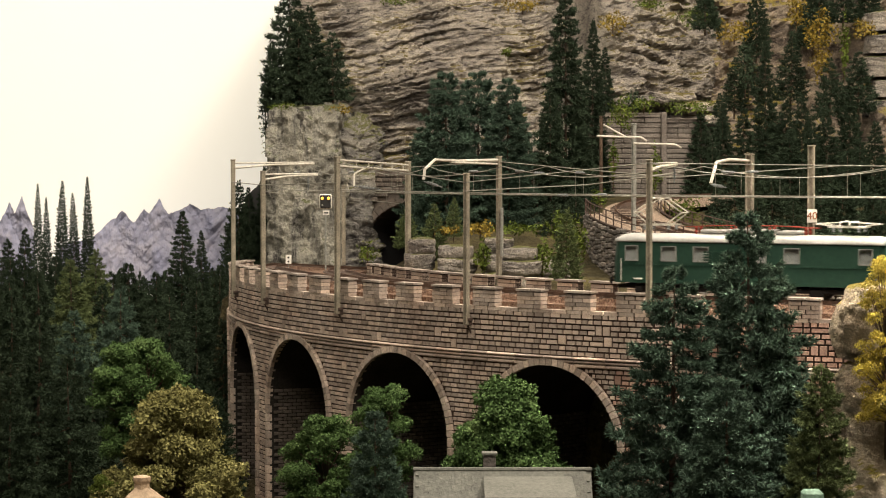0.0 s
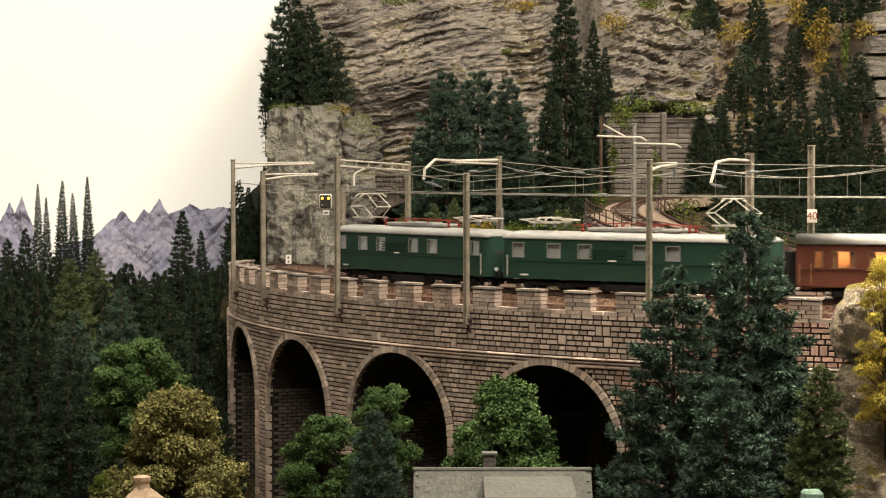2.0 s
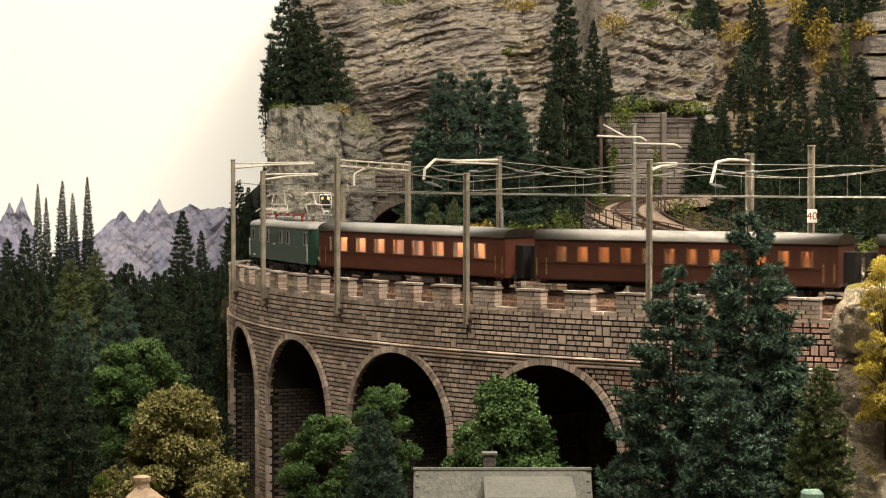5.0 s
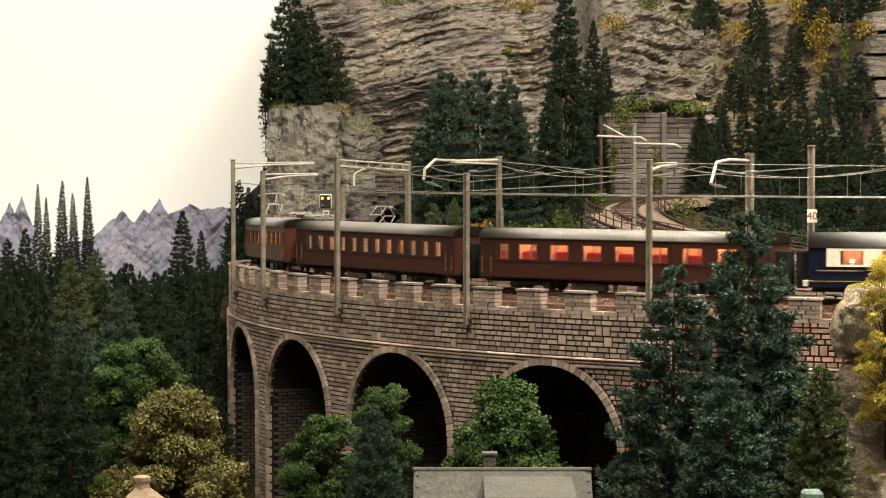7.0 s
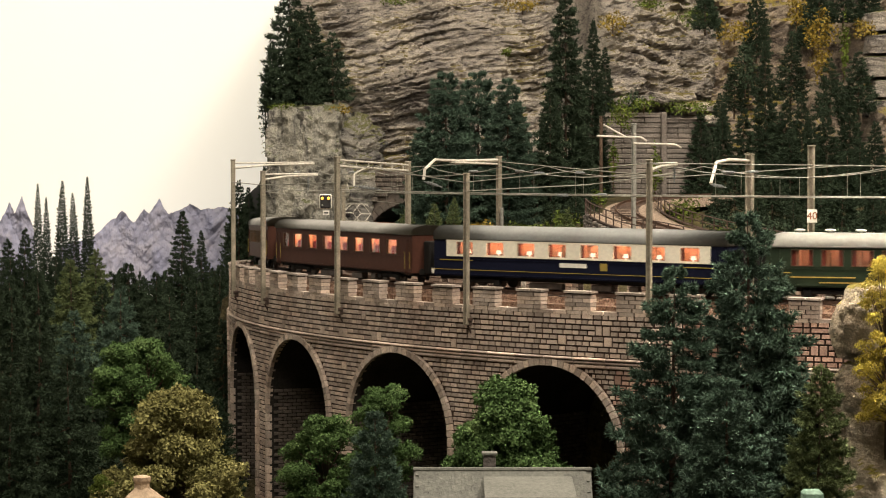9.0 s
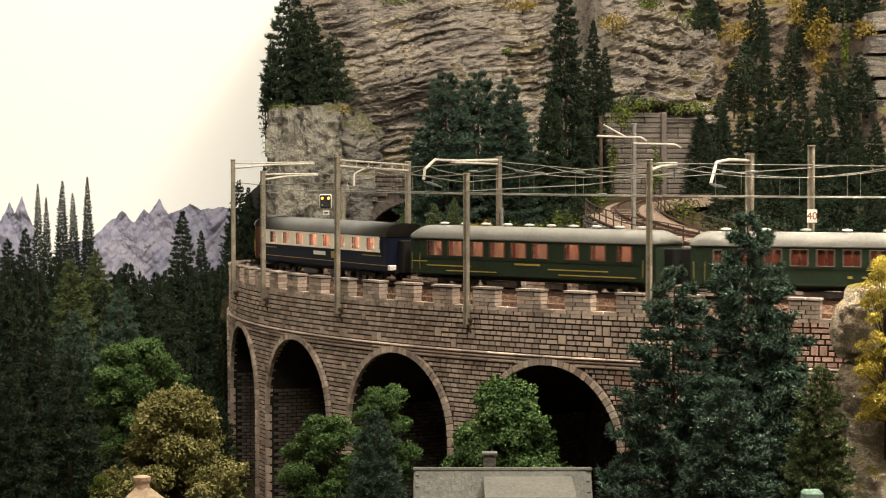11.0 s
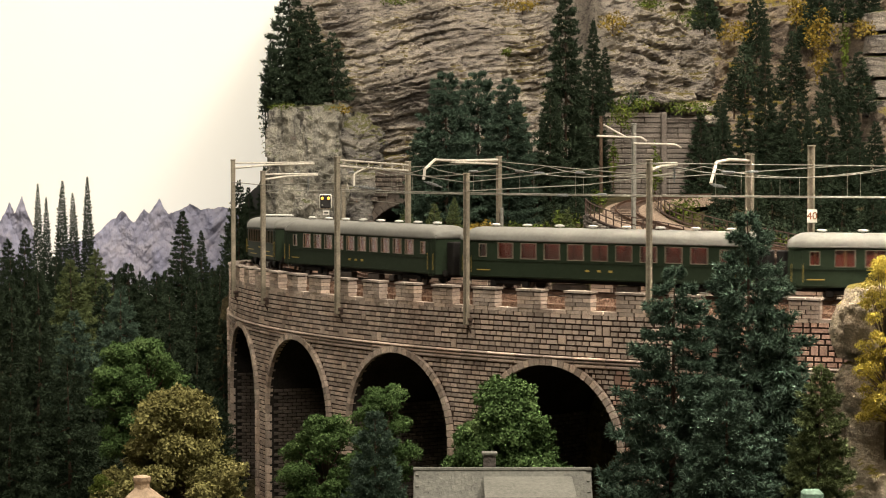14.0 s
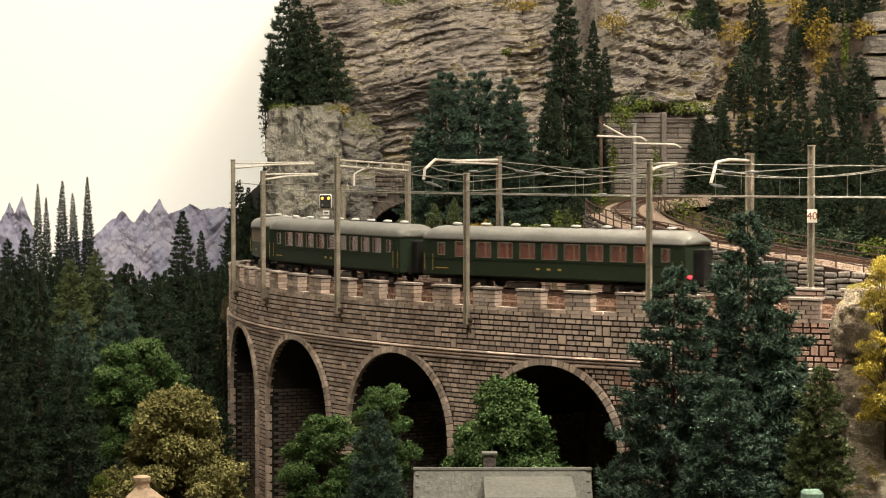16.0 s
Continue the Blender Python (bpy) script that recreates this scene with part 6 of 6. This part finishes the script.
# Black board added here; it stands in for the dark of this gap.
solid("trim", Shape().loft([[(-0.255, y, 1.18), (-0.197, y, 1.18), (-0.197, y, 1.356), (-0.216, y, 1.346), (-0.240, y, 1.318), (-0.255, y, 1.304)] for y in (2.91, 2.93)]), BLACK, "added black board standing in for the dark gap beside the backdrop", "board", kind="structure")


# ---- signal, signs ----
def lineside():
    t = thing("railway_signal", "black colour-light signal showing two amber lights", "signal", m=pose(-0.1216, 2.34, 1.2420))
    part("post", Shape().tube((0, 0, -0.006), (0, 0, 0.062), 0.0009, 7), MASTGREY, t)
    part("backplate", Shape().box(0, 0, 0.0668, 0.0128, 0.002, 0.0152, 0.0012), PALEBAR, t, "pale rim")
    part("screen", Shape().box(0, -0.0012, 0.0668, 0.0112, 0.002, 0.0136, 0.001), BLACK, t)
    amber = material("amber_light", tones((0.9, 0.5, 0.05)), glow=((1.0, 0.50, 0.06), 3.0), bump=0)
    for x, z in ((-0.0033, 0.0703), (0.0033, 0.0703)):
        part("lamp", Shape().tube((x, -0.0018, z), (x, -0.0034, z), 0.0014, 10), amber, t, "lit amber lamp")
    part("lamp", Shape().tube((-0.0033, -0.0018, 0.0632), (-0.0033, -0.0030, 0.0632), 0.0009, 10), MASTGREY, t, "unlit lamp")
    part("plate", Shape().box(0.0005, -0.001, 0.0552, 0.0068, 0.0008, 0.0046, 0.0002), PALEBAR, t)
    part("lettering", Shape().box(0.0005, -0.0016, 0.0552, 0.0045, 0.0004, 0.0014), BLACK, t)
    t = thing("distance_marker", "small white trackside marker board with black dots", "marker board", m=pose(-0.1536, 2.245, 1.2420))
    part("board", Shape().box(0, 0, 0.0108, 0.0056, 0.001, 0.0088, 0.0003), PALEBAR, t)
    part("post", Shape().tube((0, 0.001, -0.004), (0, 0.001, 0.009), 0.0006, 6), MASTGREY, t)
    for z in (0.0088, 0.0128):
        part("dot", Shape().tube((0, -0.0004, z), (0, -0.0008, z), 0.0010, 8), BLACK, t)


lineside()


# ---- houses at the front edge ----
SLATE = material("slate", tones((0.135, 0.137, 0.12), 0.18), scale=60, fine=500, rough=0.8, vary=0.12, bump=0.3)
TANROOF = material("tan_roof", tones((0.42, 0.31, 0.21), 0.15), scale=60, fine=500, rough=0.8, vary=0.1)
HOUSEWALL = material("house_plaster", tones((0.52, 0.47, 0.38), 0.1), scale=30, rough=0.9)
COPPER = material("green_copper", tones((0.20, 0.33, 0.25), 0.15), scale=60, rough=0.6)


def house():
    x0, x1, yr, zr = -0.0150, 0.0760, 1.155, 1.1925
    cx = (x0 + x1) / 2
    t = thing("house", "plastered house with a grey slate roof, wide dormer and chimney", "house", m=pose(cx, yr, 0.985))
    L, hz, run = x1 - x0, zr - 0.985, 0.052
    eave = hz - run * 0.95
    part("wall", Shape().box(0, 0, eave / 2, L - 0.012, run * 2 - 0.016, eave), HOUSEWALL, t)
    gab = Shape()
    for x in (-1, 1):
        gab.loft([[(x * (L / 2 - 0.006) + d, -run + 0.008, eave), (x * (L / 2 - 0.006) + d, run - 0.008, eave), (x * (L / 2 - 0.006) + d, 0, hz - 0.008)] for d in (-0.001, 0.001)])
    part("gable", gab, HOUSEWALL, t)
    roof = part("roof", Shape().loft([[(x, -run, eave - 0.001), (x, 0, hz - 0.001), (x, run, eave - 0.001), (x, run, eave - 0.003), (x, 0, hz - 0.004), (x, -run, eave - 0.003)] for x in (-L / 2, L / 2)]), SLATE, t)
    s = Shape()
    k = math.atan2(hz - eave, run)
    sl = math.hypot(run, hz - eave)
    n = int(sl / 0.0035)
    for j in range(n):
        for i in range(27):
            u = (j + 0.5) / n
            x = -L / 2 + (i + 0.5 * (j % 2) + 0.25) * L / 27
            if abs(x) < L / 2 - 0.001:
                s.box(0, 0, 0, L / 27 * 0.95, sl / n * 1.25, 0.0005, m=Matrix.Translation((x, -run * (1 - u), mix(eave, hz, u) - 0.0003)) @ Matrix.Rotation(k + 0.06, 4, "X"))
    tagged(part("slate_covering", s, SLATE, roof), kind="stuff")
    part("ridge", Shape().tube((-L / 2 - 0.0003, 0, hz - 0.0005), (L / 2 + 0.0003, 0, hz - 0.0005), 0.0013, 8), SLATE, t)
    d = part("dormer", Shape().box(0.0128, -0.026, hz - 0.016, 0.042, 0.034, 0.017), HOUSEWALL, t)
    part("dormer_roof", Shape().box(0, 0, 0, 0.0455, 0.044, 0.0012, 0.0003, m=Matrix.Translation((0.0128, -0.0255, hz - 0.0062)) @ Matrix.Rotation(0.10, 4, "X")), SLATE, d, "flat grey dormer roof")
    for x in (0.0, 0.0128, 0.0256):
        w = part("window", Shape().box(x, -0.0432, hz - 0.0155, 0.008, 0.001, 0.008), BLACK, d)
    part("chimney", Shape().box(-0.0065, 0.006, hz + 0.0005, 0.0064, 0.0064, 0.012, 0.0004), WALLSTONE, t, "grey stone chimney")
    part("chimney_cap", Shape().box(-0.0065, 0.006, hz + 0.0072, 0.0080, 0.008, 0.0014, 0.0003), SLATE, t)
    for x in (-0.028, 0.0, 0.028):
        for z in (0.05, 0.10):
            part("window", Shape().box(x, -run + 0.0075, z, 0.010, 0.002, 0.014, 0.0003), BLACK, t)
    part("door", Shape().box(0.0, -run + 0.0072, 0.014, 0.010, 0.002, 0.024, 0.0004), SLEEPER, t)


house()


def small_house():
    t = thing("house", "small house with a tan roof and stubby chimney", "house", m=pose(-0.1740, 1.30, 1.006))
    part("wall", Shape().box(0, 0, 0.065, 0.046, 0.046, 0.138), HOUSEWALL, t)
    part("roof", Shape().add([(-0.030, -0.030, 0.130), (0.030, -0.030, 0.130), (0.030, 0.030, 0.130), (-0.030, 0.030, 0.130), (-0.003, -0.003, 0.1565), (0.003, -0.003, 0.1565), (0.003, 0.003, 0.1565), (-0.003, 0.003, 0.1565)], [(3, 2, 1, 0), (0, 1, 5, 4), (1, 2, 6, 5), (2, 3, 7, 6), (3, 0, 4, 7), (4, 5, 6, 7)]), TANROOF, t)
    part("chimney", Shape().lathe([(0.0048, 0.150), (0.0044, 0.158), (0.0052, 0.160), (0.0052, 0.1620), (0.0030, 0.1628)], 0, 0, 8), TANROOF, t)
    part("door", Shape().box(0, -0.0232, 0.013, 0.010, 0.001, 0.024), SLEEPER, t)
    t = thing("garden_turret", "small pale green copper-roofed turret beside the spruce", "turret", m=pose(0.1970, 1.20, 1.0))
    part("base", Shape().box(0, 0, 0.07, 0.010, 0.010, 0.14, 0.0005), HOUSEWALL, t)
    part("roof", Shape().box(0, 0, 0.158, 0.0112, 0.0112, 0.034, 0.0016), COPPER, t)
    part("opening", Shape().loft([[(-0.0022, y, 0.146), (0.0022, y, 0.146), (0.0022, y, 0.160), (0, y, 0.164), (-0.0022, y, 0.160)] for y in (-0.0062, -0.0054)]), BLACK, t)


small_house()


# ---- shrubs, ivy and tufts ----
def shrub(x, y, z, r, h, mat, seed, label, n=420, group="shrubs and tufts on the rocks", size=1.0):
    rng = np.random.default_rng(seed)
    v, f = [], []
    for _ in range(n):
        d = rng.normal(0, 1, 3)
        d /= np.linalg.norm(d)
        p = np.array((d[0] * r, d[1] * min(r, 0.02), d[2] * h / 2)) * rng.uniform(0.35, 1.08) * (1 + 0.3 * math.sin(5 * d[0] + seed) * math.cos(4 * d[2]))
        e1, e2 = rng.normal(0, 1, 3), rng.normal(0, 1, 3)
        s = 0.0016 * rng.uniform(0.6, 1.5) * size
        e1, e2 = e1 / np.linalg.norm(e1) * s, e2 / np.linalg.norm(e2) * s * 0.6
        k = len(v)
        v += [tuple(p - e1), tuple(p + e2), tuple(p + e1), tuple(p - e2)]
        f += [(k, k + 1, k + 2), (k, k + 2, k + 3)]
    t = thing("shrub", label, "shrub", group, m=pose(x, y, z))
    part("leaves", Shape().add(v, f), mat, t)
    part("stem", Shape().tube((0, 0.004, -h * 0.6), (0, 0, h * 0.2), 0.0008, 5), BARK, t)


shrub(0.0949, 2.700, 1.5359, 0.0270, 0.0175, MOSSGOLD, 1, "golden-brown dry tuft growing on the rock", 416)
shrub(-0.0569, 2.720, 1.5426, 0.0204, 0.0095, MOSSGREEN, 2, "low mossy green shrub growing on the rock", 168)
shrub(0.0747, 2.700, 1.4808, 0.0081, 0.0095, MOSSGREEN, 3, "low mossy green shrub growing on the rock", 160)
shrub(0.2048, 2.730, 1.5176, 0.0205, 0.0273, MOSSGOLD, 4, "golden-brown dry tuft growing on the rock", 480)
shrub(0.2499, 2.740, 1.5400, 0.0206, 0.0137, MOSSGREEN, 5, "low mossy green shrub growing on the rock", 240)
shrub(0.3001, 2.700, 1.5225, 0.0236, 0.0270, MOSSGREEN, 6, "low mossy green shrub growing on the rock", 560)
shrub(0.3421, 2.660, 1.5034, 0.0233, 0.0266, MOSSGOLD, 7, "golden-brown dry tuft growing on the rock", 560)
shrub(0.3476, 2.600, 1.4579, 0.0130, 0.0585, SPRUCE, 8, "dark hanging conifer scrub on the rock", 720)
shrub(0.4087, 2.620, 1.5239, 0.0131, 0.0393, MOSSGOLD, 9, "golden-brown dry tuft growing on the rock", 480)
shrub(0.4250, 2.560, 1.4944, 0.0192, 0.0512, MOSSGOLD, 10, "golden-brown dry tuft growing on the rock", 960)
shrub(0.4520, 2.550, 1.4812, 0.0057, 0.0701, MOSSGREEN, 11, "low mossy green shrub growing on the rock", 396)
shrub(0.4284, 2.560, 1.4626, 0.0128, 0.0384, MOSSGOLD, 12, "golden-brown dry tuft growing on the rock", 480)
shrub(0.4760, 2.560, 1.5008, 0.0160, 0.0192, MOSSGOLD, 13, "golden-brown dry tuft growing on the rock", 300)
shrub(0.2720, 2.500, 1.4102, 0.0281, 0.0150, MOSSGREEN, 14, "low mossy green shrub growing on the rock", 432)
shrub(0.2203, 2.480, 1.4128, 0.0155, 0.0161, MOSSGREEN, 15, "low mossy green shrub growing on the rock", 260)
shrub(0.1940, 2.460, 1.4031, 0.0154, 0.0369, MOSSGREEN, 16, "low mossy green shrub growing on the rock", 600)
shrub(0.1863, 2.470, 1.3509, 0.0056, 0.0556, MOSSGREEN, 17, "low mossy green shrub growing on the rock", 324)
shrub(0.2330, 2.480, 1.3416, 0.0081, 0.0496, MOSSGREEN, 18, "low mossy green shrub growing on the rock", 416)
shrub(0.2172, 2.280, 1.3024, 0.0085, 0.0171, MOSSGOLD, 19, "golden-brown dry tuft growing on the rock", 180)
shrub(0.2418, 2.270, 1.3026, 0.0170, 0.0250, MOSSGREEN, 20, "low mossy green shrub growing on the rock", 528)
shrub(0.1587, 2.300, 1.3135, 0.0086, 0.0173, MOSSGREEN, 21, "low mossy green shrub growing on the rock", 180)
shrub(0.0347, 2.100, 1.2878, 0.0158, 0.0158, MOSSGOLD, 22, "golden-brown dry tuft growing on the rock", 360)
shrub(0.0872, 1.980, 1.2666, 0.0109, 0.0297, MOSSGREEN, 23, "low mossy green shrub growing on the rock", 528)
shrub(0.0350, 1.970, 1.2670, 0.0074, 0.0295, MOSSGREEN, 24, "low mossy green shrub growing on the rock", 360)
shrub(0.0701, 2.060, 1.2890, 0.0232, 0.0103, MOSSGREEN, 25, "low mossy green shrub growing on the rock", 360)
shrub(0.0031, 2.050, 1.2878, 0.0128, 0.0082, MOSSGOLD, 26, "golden-brown dry tuft growing on the rock", 160)
shrub(0.1193, 2.020, 1.2775, 0.0101, 0.0303, MOSSGREEN, 27, "low mossy green shrub growing on the rock", 480)
shrub(-0.0838, 2.500, 1.2491, 0.0112, 0.0250, MOSSGREEN, 28, "low mossy green shrub growing on the rock", 288)
shrub(-0.1885, 2.660, 1.4153, 0.0200, 0.0106, MOSSGREEN, 29, "low mossy green shrub growing on the rock", 192)
shrub(-0.1222, 2.660, 1.4107, 0.0166, 0.0133, MOSSGOLD, 30, "golden-brown dry tuft growing on the rock", 200)
shrub(-0.2132, 2.720, 1.4087, 0.0082, 0.0884, SPRUCE, 31, "dark hanging conifer scrub on the rock", 624)
shrub(0.1134, 2.100, 1.2904, 0.0158, 0.0262, MOSSGREEN, 32, "low mossy green shrub growing on the rock", 600)
shrub(0.2736, 2.120, 1.2819, 0.0239, 0.0159, MOSSGREEN, 33, "low mossy green shrub growing on the rock", 540)
shrub(0.3236, 2.100, 1.2773, 0.0210, 0.0126, MOSSGREEN, 34, "low mossy green shrub growing on the rock", 384)
shrub(0.3846, 2.020, 1.2725, 0.0177, 0.0202, MOSSGREEN, 35, "low mossy green shrub growing on the rock", 560)
shrub(0.2096, 2.500, 1.4164, 0.0125, 0.0250, SPRUCE, 36, "dark hanging conifer scrub on the rock", 320)
shrub(0.2842, 2.120, 1.2888, 0.0186, 0.0233, SPRUCE, 37, "dark hanging conifer scrub on the rock", 616)
shrub(0.3078, 2.100, 1.2852, 0.0184, 0.0231, SPRUCE, 38, "dark hanging conifer scrub on the rock", 616)
shrub(0.2652, 2.160, 1.2914, 0.0162, 0.0216, SPRUCE, 39, "dark hanging conifer scrub on the rock", 480)
shrub(0.3309, 2.080, 1.2806, 0.0182, 0.0229, SPRUCE, 40, "dark hanging conifer scrub on the rock", 616)
shrub(0.3569, 2.050, 1.2790, 0.0205, 0.0256, SPRUCE, 41, "dark hanging conifer scrub on the rock", 800)


# ---- stones of the viaduct wall ----
def masonry():
    rng = random.Random(11)
    unit = Shape()
    unit.add([(-.5, 0, -.5), (.5, 0, -.5), (.5, 0, .5), (-.5, 0, .5), (-.47, -1, -.45), (.47, -1, -.45), (.47, -1, .45), (-.47, -1, .45)], [(4, 5, 6, 7), (0, 1, 5, 4), (1, 2, 6, 5), (2, 3, 7, 6), (3, 0, 4, 7)])
    me = unit.mesh("brick", STONE)
    rest, red, count = Shape(), Shape(), 0
    row = 0.0036

    def lay(a0, a1, z0, z1):
        nonlocal count
        zm = (z0 + z1) / 2
        whole = True
        if zm < CROWN + 0.008:
            for c in ARCHES:
                q = arch_reach(zm, 0.0056)
                if q and a1 > c - q and a0 < c + q:
                    whole = False
                    if a0 < c - q and a1 <= c + q:
                        a1 = c - q
                    elif a1 > c + q and a0 >= c - q:
                        a0 = c + q
                    else:
                        return
        w = radians(a1 - a0) * R_OUT - 0.0012
        if w < 0.0010:
            return
        am = (a0 + a1) / 2
        m = Matrix.Translation(ring(am, R_OUT - 0.0010, zm)) @ Matrix.Rotation(radians(am) + rng.uniform(-0.012, 0.012), 4, "Z") @ Matrix.Rotation(rng.uniform(-0.02, 0.02), 4, "Y") @ Matrix.Diagonal((w, 0.0010 + rng.uniform(0, 0.0005), z1 - z0 - 0.0011, 1))
        if whole and -46.5 < am < -33.5 and zm > 1.2088 and count < 300:
            ob = new("brick", me)
            ob.parent = VIADUCT
            ob.matrix_basis = m
            count += 1
        else:
            (red if am > -33.5 and zm < 1.2 or am > -29 else rest).add(unit.v, unit.f, m)

    deg = math.degrees(1 / R_OUT)
    for low, high in ((1.2087, 1.2399), (1.03, 1.2006)):
        n = int((high - low) / row)
        h = (high - low) / n
        for j in range(0, n, 2):
            z0 = low + j * h
            two = min(2, n - j)
            a = A_LEFT + 12
            while a < A_RIGHT:
                if two == 2 and rng.random() < 0.17:
                    w = rng.uniform(0.0058, 0.0080) * deg
                    lay(a, a + w, z0, z0 + 2 * h)
                    a += w
                    continue
                run = rng.uniform(0.016, 0.045) * deg
                for k in range(two):
                    b = a
                    while b < a + run - 0.001:
                        w = rng.uniform(0.0050, 0.0098) * deg
                        e = b + w
                        if a + run - e < 0.0042 * deg:
                            e = a + run
                        lay(b, e, z0 + k * h, z0 + (k + 1) * h)
                        b = e
                a += run
    tagged(part("bricks", rest, STONE, VIADUCT), kind="stuff")
    tagged(part("bricks", red, REDSTONE, VIADUCT, "reddish stones at the viaduct's end"), kind="stuff")


masonry()
motions()
